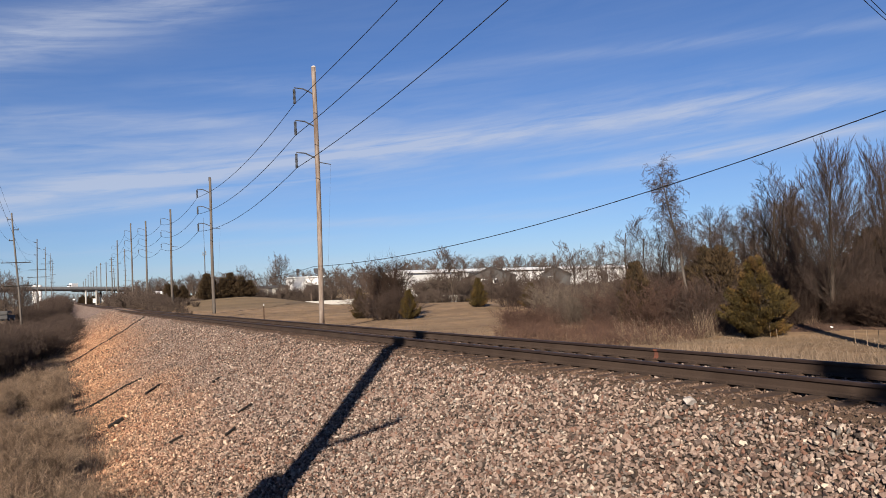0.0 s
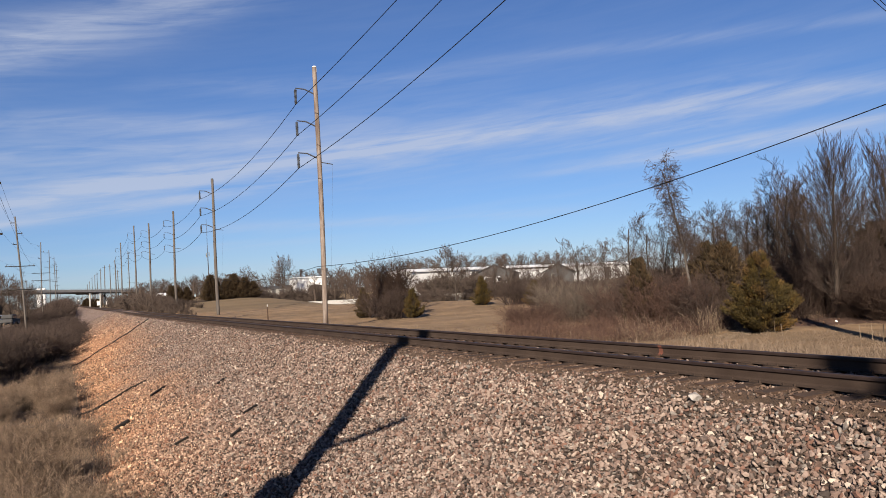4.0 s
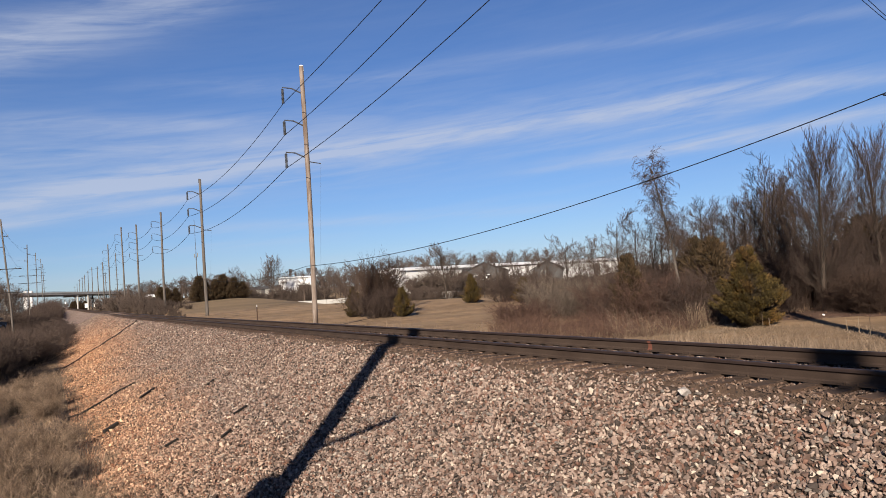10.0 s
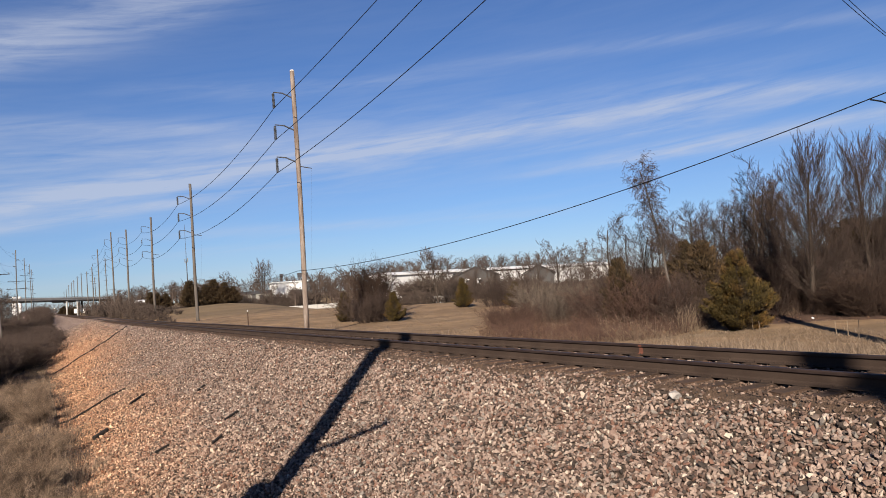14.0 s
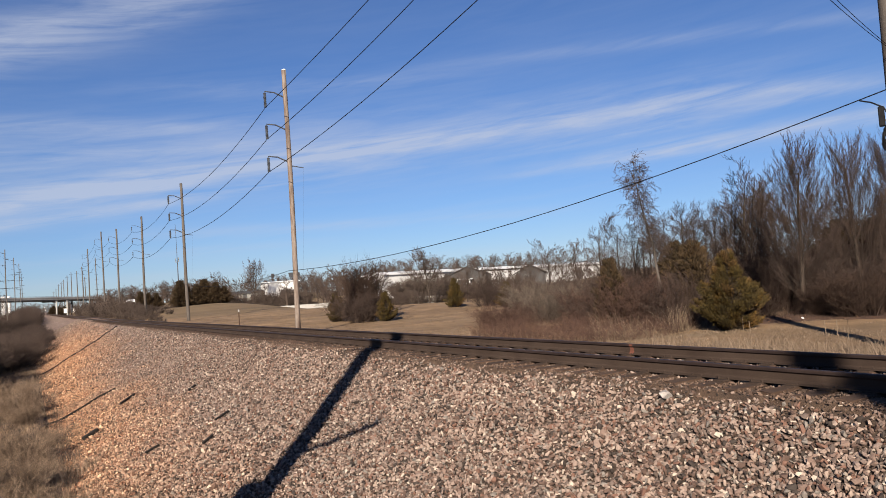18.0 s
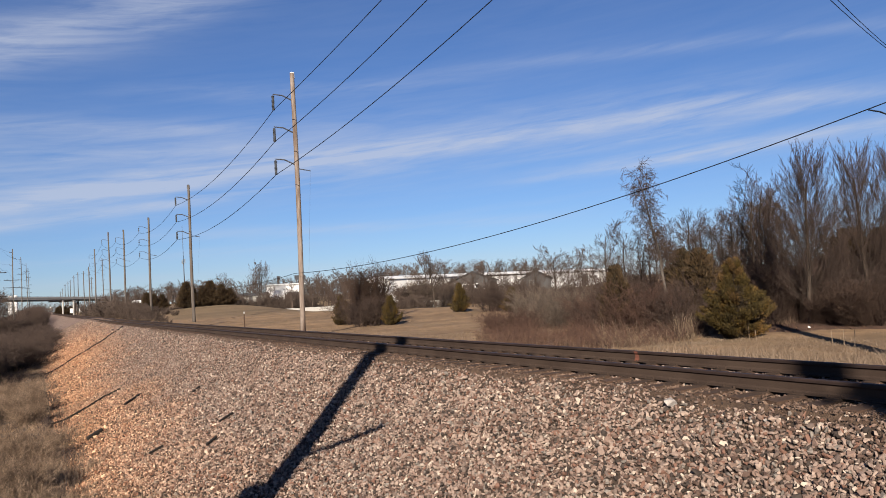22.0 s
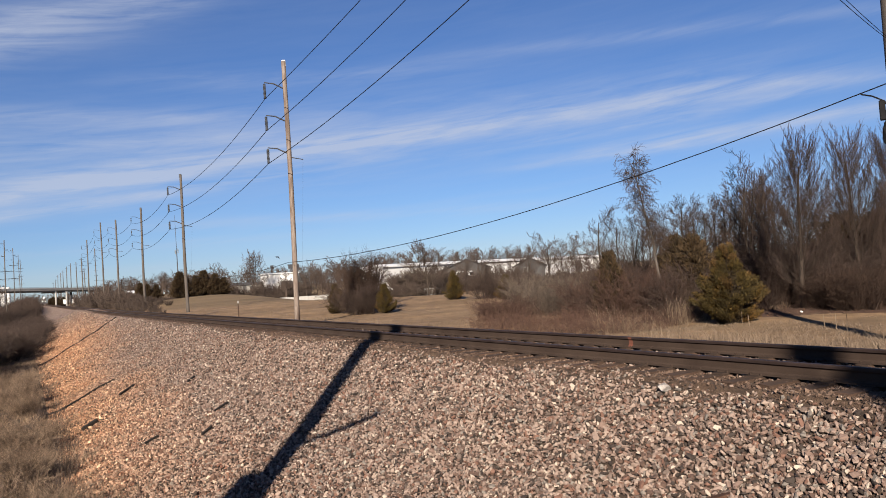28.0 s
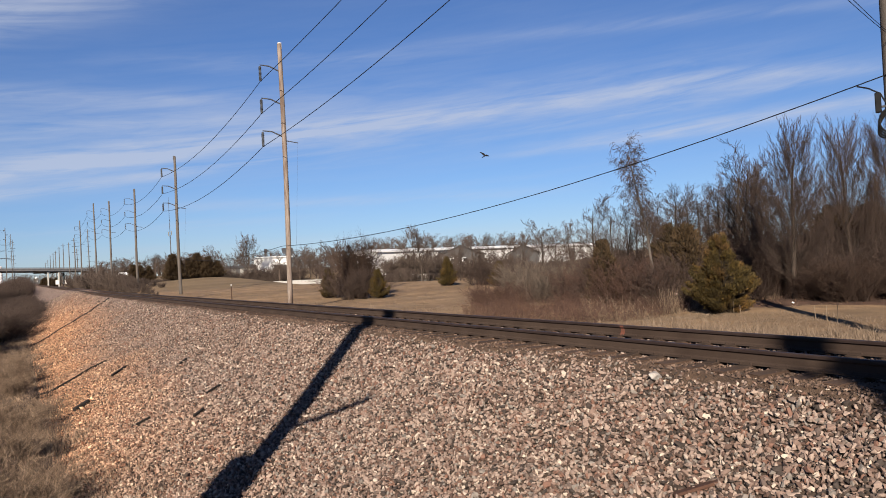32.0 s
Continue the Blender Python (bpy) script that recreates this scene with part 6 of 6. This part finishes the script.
# ---------------------------------------------------------------- litter on the bank
def bank_stick(x, y, length, thick, turn, label, lift=0.04, tilt=0.0):
    t = thing("wood_scrap", label, "wood", pose(x, y, float(bed_z(x, y)) + lift, 0, tilt, turn))
    bm = box(-length / 2, length / 2, -thick / 2, thick / 2, -thick * 0.35, thick * 0.5, thick * 0.15)
    for v in bm.verts:
        v.co += Vector((0, 0.3 * thick * math.sin(v.co.x * 9), 0.15 * thick * math.cos(v.co.x * 7)))
    part("splinter", bm, M["dark_wood"], t)
    return t


bank_stick(4.25, 20.1, 0.55, 0.055, 35, "dark splinter of sleeper wood on the stones", 0.07, -14)
bank_stick(3.52, 18.3, 0.40, 0.06, 40, "dark splinter of sleeper wood on the stones", 0.07, -14)
bank_stick(1.62, 27.0, 0.58, 0.14, 30, "dark chunk of old sleeper on the clay", 0.08, -18)
bank_stick(3.1, 30.4, 1.2, 0.08, 62, "long dark splinter lying up the bank", 0.07, -8)
def bank_line(points, radius, label):
    pts = [Vector((x, y, float(bed_z(x, y)) + 0.05)) for x, y in points]
    ob = put("drain_hose", mesh_of("drain_hose", *wire_mesh(pts, radius, 8), M["dark_wood"], True))
    tagged(ob, label, "hose")


def between(p, q, n):
    return [(p[0] + (q[0] - p[0]) * i / n, p[1] + (q[1] - p[1]) * i / n + 0.12 * math.sin(i * 1.1)) for i in range(n + 1)]


# two thin dark lines running up the bank
bank_line(between((0.6, 60.7), (3.5, 66.8), 8) + between((3.6, 67.2), (7.3, 77.5), 10), 0.06, "thin dark tube lying up the bank")
bank_line(between((0.3, 33.4), (3.1, 34.9), 9), 0.05, "thin dark tube lying up the bank")
bank_stick(2.6, 20.5, 0.4, 0.06, 20, "dark splinter of sleeper wood on the stones", 0.06, -16)
bank_stick(4.6, 26.0, 0.5, 0.06, 50, "dark splinter of sleeper wood on the stones", 0.06, -12)
rs = stone_shapes(1, np.random.default_rng(77), 14)[0]
for x, y, s, turn in ((7.25, 7.50, 0.125, 30), (7.23, 6.21, 0.045, 80), (7.24, 6.03, 0.036, 10)):
    ws = thing("pale_rock", "pale grey-white rock among the crushed stone", "rock", pose(x, y, float(bed_z(x, y)) + s * 0.45, 20, 10, turn), "pale rocks")
    put("rock", mesh_of("rock", rs[0] * (s * 0.85, s * 0.95, s * 1.35), rs[1], M["rock"]), ws)
strip = thing("rusty_strip", "flat rust-brown steel strip lying on the stones", "scrap", pose(5.70, 5.44, float(bed_z(5.70, 5.44)) + 0.03, 0, -17.7, -42.1))
part("strip", box(-0.22, 0.22, -0.05, 0.05, -0.02, 0.012, 0.004), M["rust"], strip)
for k, (x, y) in enumerate(((24.31, 17.23), (23.72, 16.39), (23.16, 15.64), (24.05, 20.18), (24.78, 21.13))):
    sk = thing("thin_stake", "thin weathered stake standing in the grass", "stake", pose(x, y, float(level(x, y)), 3 * (k % 3) - 3, 2 * (k % 2), 20 * k), "thin stakes")
    part("stake", box(-0.010, 0.010, -0.010, 0.010, -0.15, 0.42 + 0.08 * (k % 3), 0.003), M["cane"], sk)
lt = thing("white_litter", "scrap of white plastic at the foot of a tree", "litter", pose(29.36, 21.85, float(level(29.36, 21.85)) + 0.08, 30, 10, 40))
part("scrap", box(-0.09, 0.09, -0.06, 0.06, -0.03, 0.03, 0.02), M["white"], lt)
# dirt and fines washed round the ends of the sleepers
fx, fy = np.concatenate([np.arange(7.0, 8.16, 0.07)]), np.concatenate([np.arange(-6, 24, 0.09), np.arange(24, 60, 0.3)])
fines = put("track_dirt", sheet("track_dirt", fx, fy, lambda x, y: np.where(x > 7.45, -0.008, bed_z(x, y) - 0.03) + 0.016 * lumps(x, y, 0.17, 1.1) + 0.014 * lumps(x, y, 0.61, 4.2) + 0.008 * lumps(x, y, 0.07, 2.2) - 0.05 * smooth(7.3, 6.8, x), M["fines"]))
tagged(fines, "brown dirt and fine chippings round the sleeper ends", "dirt", kind="structure")
fines = put("track_dirt_inner", sheet("track_dirt_inner", np.arange(8.28, 9.64, 0.08), fy, lambda x, y: -0.012 + 0.012 * lumps(x, y, 0.25, 2.1) + 0.01 * lumps(x, y, 0.7, 3.2), M["fines"]))
tagged(fines, "brown dirt between the rails", "dirt", kind="structure")

# ---------------------------------------------------------------- what moves: a train, a lorry on the overpass, a bird


def locomotive():
    """A freight locomotive seen head on: nose, cab, hood, lights, wheels."""
    t = thing("locomotive", "distant pale freight locomotive with bright headlights", "train", pose(0, 0, 0))
    part("frame", box(-1.5, 1.5, 0, 21, 1.0, 1.5, 0.05), M["iron"], t)
    part("nose", box(-1.35, 1.35, 0.9, 3.2, 1.5, 3.1, 0.2), M["pole_grey"], t)
    cab = part("cab", box(-1.55, 1.55, 3.2, 6.0, 1.5, 4.6, 0.15), M["pole_grey"], t)
    for s in (-1, 1):
        part("cab_window", box(s * 0.25, s * 1.25, 3.15, 3.19, 3.4, 4.15), M["glass"], cab)
        part("ditch_light", rod((s * 1.0, -0.05, 1.75), (s * 1.0, 0.1, 1.75), 0.13, 0.13, 12), M["lamp"], t)
        part("headlight", rod((s * 0.2, 3.05, 4.35), (s * 0.2, 3.16, 4.35), 0.16, 0.16, 12), M["lamp"], cab)
    part("hood", box(-1.1, 1.1, 6.0, 20.5, 1.5, 4.4, 0.12), M["iron"], t)
    part("coupler", box(-0.2, 0.2, -0.6, 0, 0.8, 1.15, 0.04), M["iron"], t)
    part("plough", box(-1.4, 1.4, -0.1, 0.1, 0.3, 1.0, 0.03), M["iron"], t)
    for yy in (2.5, 4.4, 6.3, 14.5, 16.4, 18.3):
        for s in (-1, 1):
            part("wheel", rod((s * 0.68, yy, 0.5), (s * 0.82, yy, 0.5), 0.5, 0.5, 20), M["steel"], t)
    return t


def lorry():
    """A small white box van: cargo body, cab, glass, wheels."""
    t = thing("box_van", "small white box van driving over the overpass", "van", pose(0, 0, 0))
    part("cargo_box", box(-1.7, 2.2, -0.95, 0.95, 0.6, 2.6, 0.05), M["white"], t)
    cab = part("cab", box(-3.1, -1.75, -0.9, 0.9, 0.45, 2.0, 0.2), M["white"], t)
    part("windscreen", box(-3.12, -3.06, -0.75, 0.75, 1.25, 1.85), M["glass"], cab)
    for s in (-1, 1):
        part("side_window", box(-2.8, -2.0, s * 0.89, s * 0.91, 1.25, 1.8), M["glass"], cab)
    part("chassis", box(-2.9, 2.1, -0.4, 0.4, 0.3, 0.6), M["iron"], t)
    for x in (-2.4, 1.2):
        for s in (-1, 1):
            part("wheel", rod((x, s * 0.7, 0.35), (x, s * 0.92, 0.35), 0.35, 0.35, 18), M["asphalt"], t)
    return t


def gull():
    """A dark bird; its wings hinge at the body."""
    t = thing("bird", "dark bird banking in flight with spread wings", "bird", pose(0, 0, 0))
    bm = bmesh.new()
    rows = []
    for yy, r in ((-0.30, 0.012), (-0.22, 0.045), (-0.08, 0.075), (0.08, 0.07), (0.18, 0.05), (0.24, 0.045), (0.29, 0.03), (0.34, 0.008)):
        rows.append([bm.verts.new((r * math.cos(q), yy, r * 0.9 * math.sin(q))) for q in [k * 6.2832 / 10 for k in range(10)]])
    for a, b in zip(rows, rows[1:]):
        for k in range(10):
            bm.faces.new((a[k], a[(k + 1) % 10], b[(k + 1) % 10], b[k])).smooth = True
    bmesh.ops.recalc_face_normals(bm, faces=bm.faces)
    body = part("body", bm, M["black"], t)
    bm = bmesh.new()
    vs = [bm.verts.new(v) for v in ((-0.05, -0.26, 0.0), (0.05, -0.26, 0.0), (0.10, -0.46, 0.0), (-0.10, -0.46, 0.0), (-0.05, -0.26, 0.012), (0.05, -0.26, 0.012), (0.10, -0.46, 0.008), (-0.10, -0.46, 0.008))]
    for f in ((3, 2, 1, 0), (4, 5, 6, 7), (0, 1, 5, 4), (1, 2, 6, 5), (2, 3, 7, 6), (3, 0, 4, 7)):
        bm.faces.new([vs[i] for i in f])
    part("tail", bm, M["black"], body, "dark tail")
    wings = []
    for s in (-1, 1):
        bm = bmesh.new()
        outline = [(0.02, 0.10), (0.30, 0.16), (0.62, 0.02), (0.78, -0.14), (0.52, -0.13), (0.25, -0.12), (0.02, -0.12)]
        up = [bm.verts.new((s * x, y, 0.022 * (1 - x))) for x, y in outline]
        dn = [bm.verts.new((s * x, y, -0.008)) for x, y in outline]
        bm.faces.new(up)
        bm.faces.new(dn[::-1])
        for i in range(7):
            bm.faces.new((up[i], dn[i], dn[(i + 1) % 7], up[(i + 1) % 7]))
        bmesh.ops.recalc_face_normals(bm, faces=bm.faces)
        w = part("wing", bm, M["black"], t, "dark wing")
        wings.append((s, w))
    for o in (body, *body.children, *[w for s, w in wings]):
        o.data.transform(Matrix.Diagonal((0.78, 1.15, 1.1, 1)))
    return t, wings


loco = locomotive()
truck = lorry()
bird, bird_wings = gull()
# seconds and place of the bird
BIRD = [(24.3, 28.71, 210.05, 7.39), (25.0, 33.28, 197.22, 7.89), (25.5, 36.33, 189.56, 8.41), (26.6, 40.3, 171.33, 8.05), (27.8, 43.14, 150.96, 7.26), (28.0, 43.53, 147.03, 7.66), (28.5, 45.42, 138.04, 8.38), (29.0, 46.21, 129.63, 9.18), (29.5, 46.74, 120.20, 10.40), (30.0, 46.47, 110.03, 11.35), (30.5, 44.90, 98.28, 12.14), (31.0, 43.61, 86.42, 12.47), (31.5, 42.69, 75.55, 12.44), (32.0, 41.98, 65.71, 12.14)]


def motions():
    rows = []
    for t in range(0, 33, 4):
        y = 1000.0 - 11.9 * t
        rows.append((t, pose(float(track_x(y)), y, float(grade(y)) + 0.235, 0, 0, math.degrees(-math.atan2(float(track_x(y + 21) - track_x(y)), 21)))))
    walk(loco, rows)
    walk(truck, [(t, DECK @ pose(-30.7 - 12.2 * t, -2.5, 1.2)) for t in (0, 8, 16, 24, 32)])
    places = [(0.0, (22.25, 233.94, 5.74)), (23.0, (22.25, 233.94, 5.74))] + [(r[0], r[1:]) for r in BIRD]
    rows = []
    for i, (t, p) in enumerate(places):
        q = places[min(i + 1, len(places) - 1)][1]
        p0 = places[i if i + 1 < len(places) else i - 1][1]
        d = Vector(q) - Vector(p0)
        if d.length < 0.01:
            d = Vector((0.2, -1, 0.1))
        rows.append((t, pose(*p, 12, -22, math.degrees(math.atan2(-d.x, d.y)))))
    walk(bird, rows)
    for s, w in bird_wings:
        rows = [(0.0, pose(0, 0, 0.03, 0, 0, 0)), (22.9, pose(0, 0, 0.03, 0, 0, 0))]
        k = 0
        while 23.2 + 0.17 * k < 31.95:
            rows.append((round(23.2 + 0.17 * k, 2), pose(0, 0, 0.03, 0, -s * (38 if k % 2 else -24), 0)))
            k += 1
        rows.append((32.0, pose(0, 0, 0.03, 0, -s * 20, 0)))
        walk(w, rows)


motions()
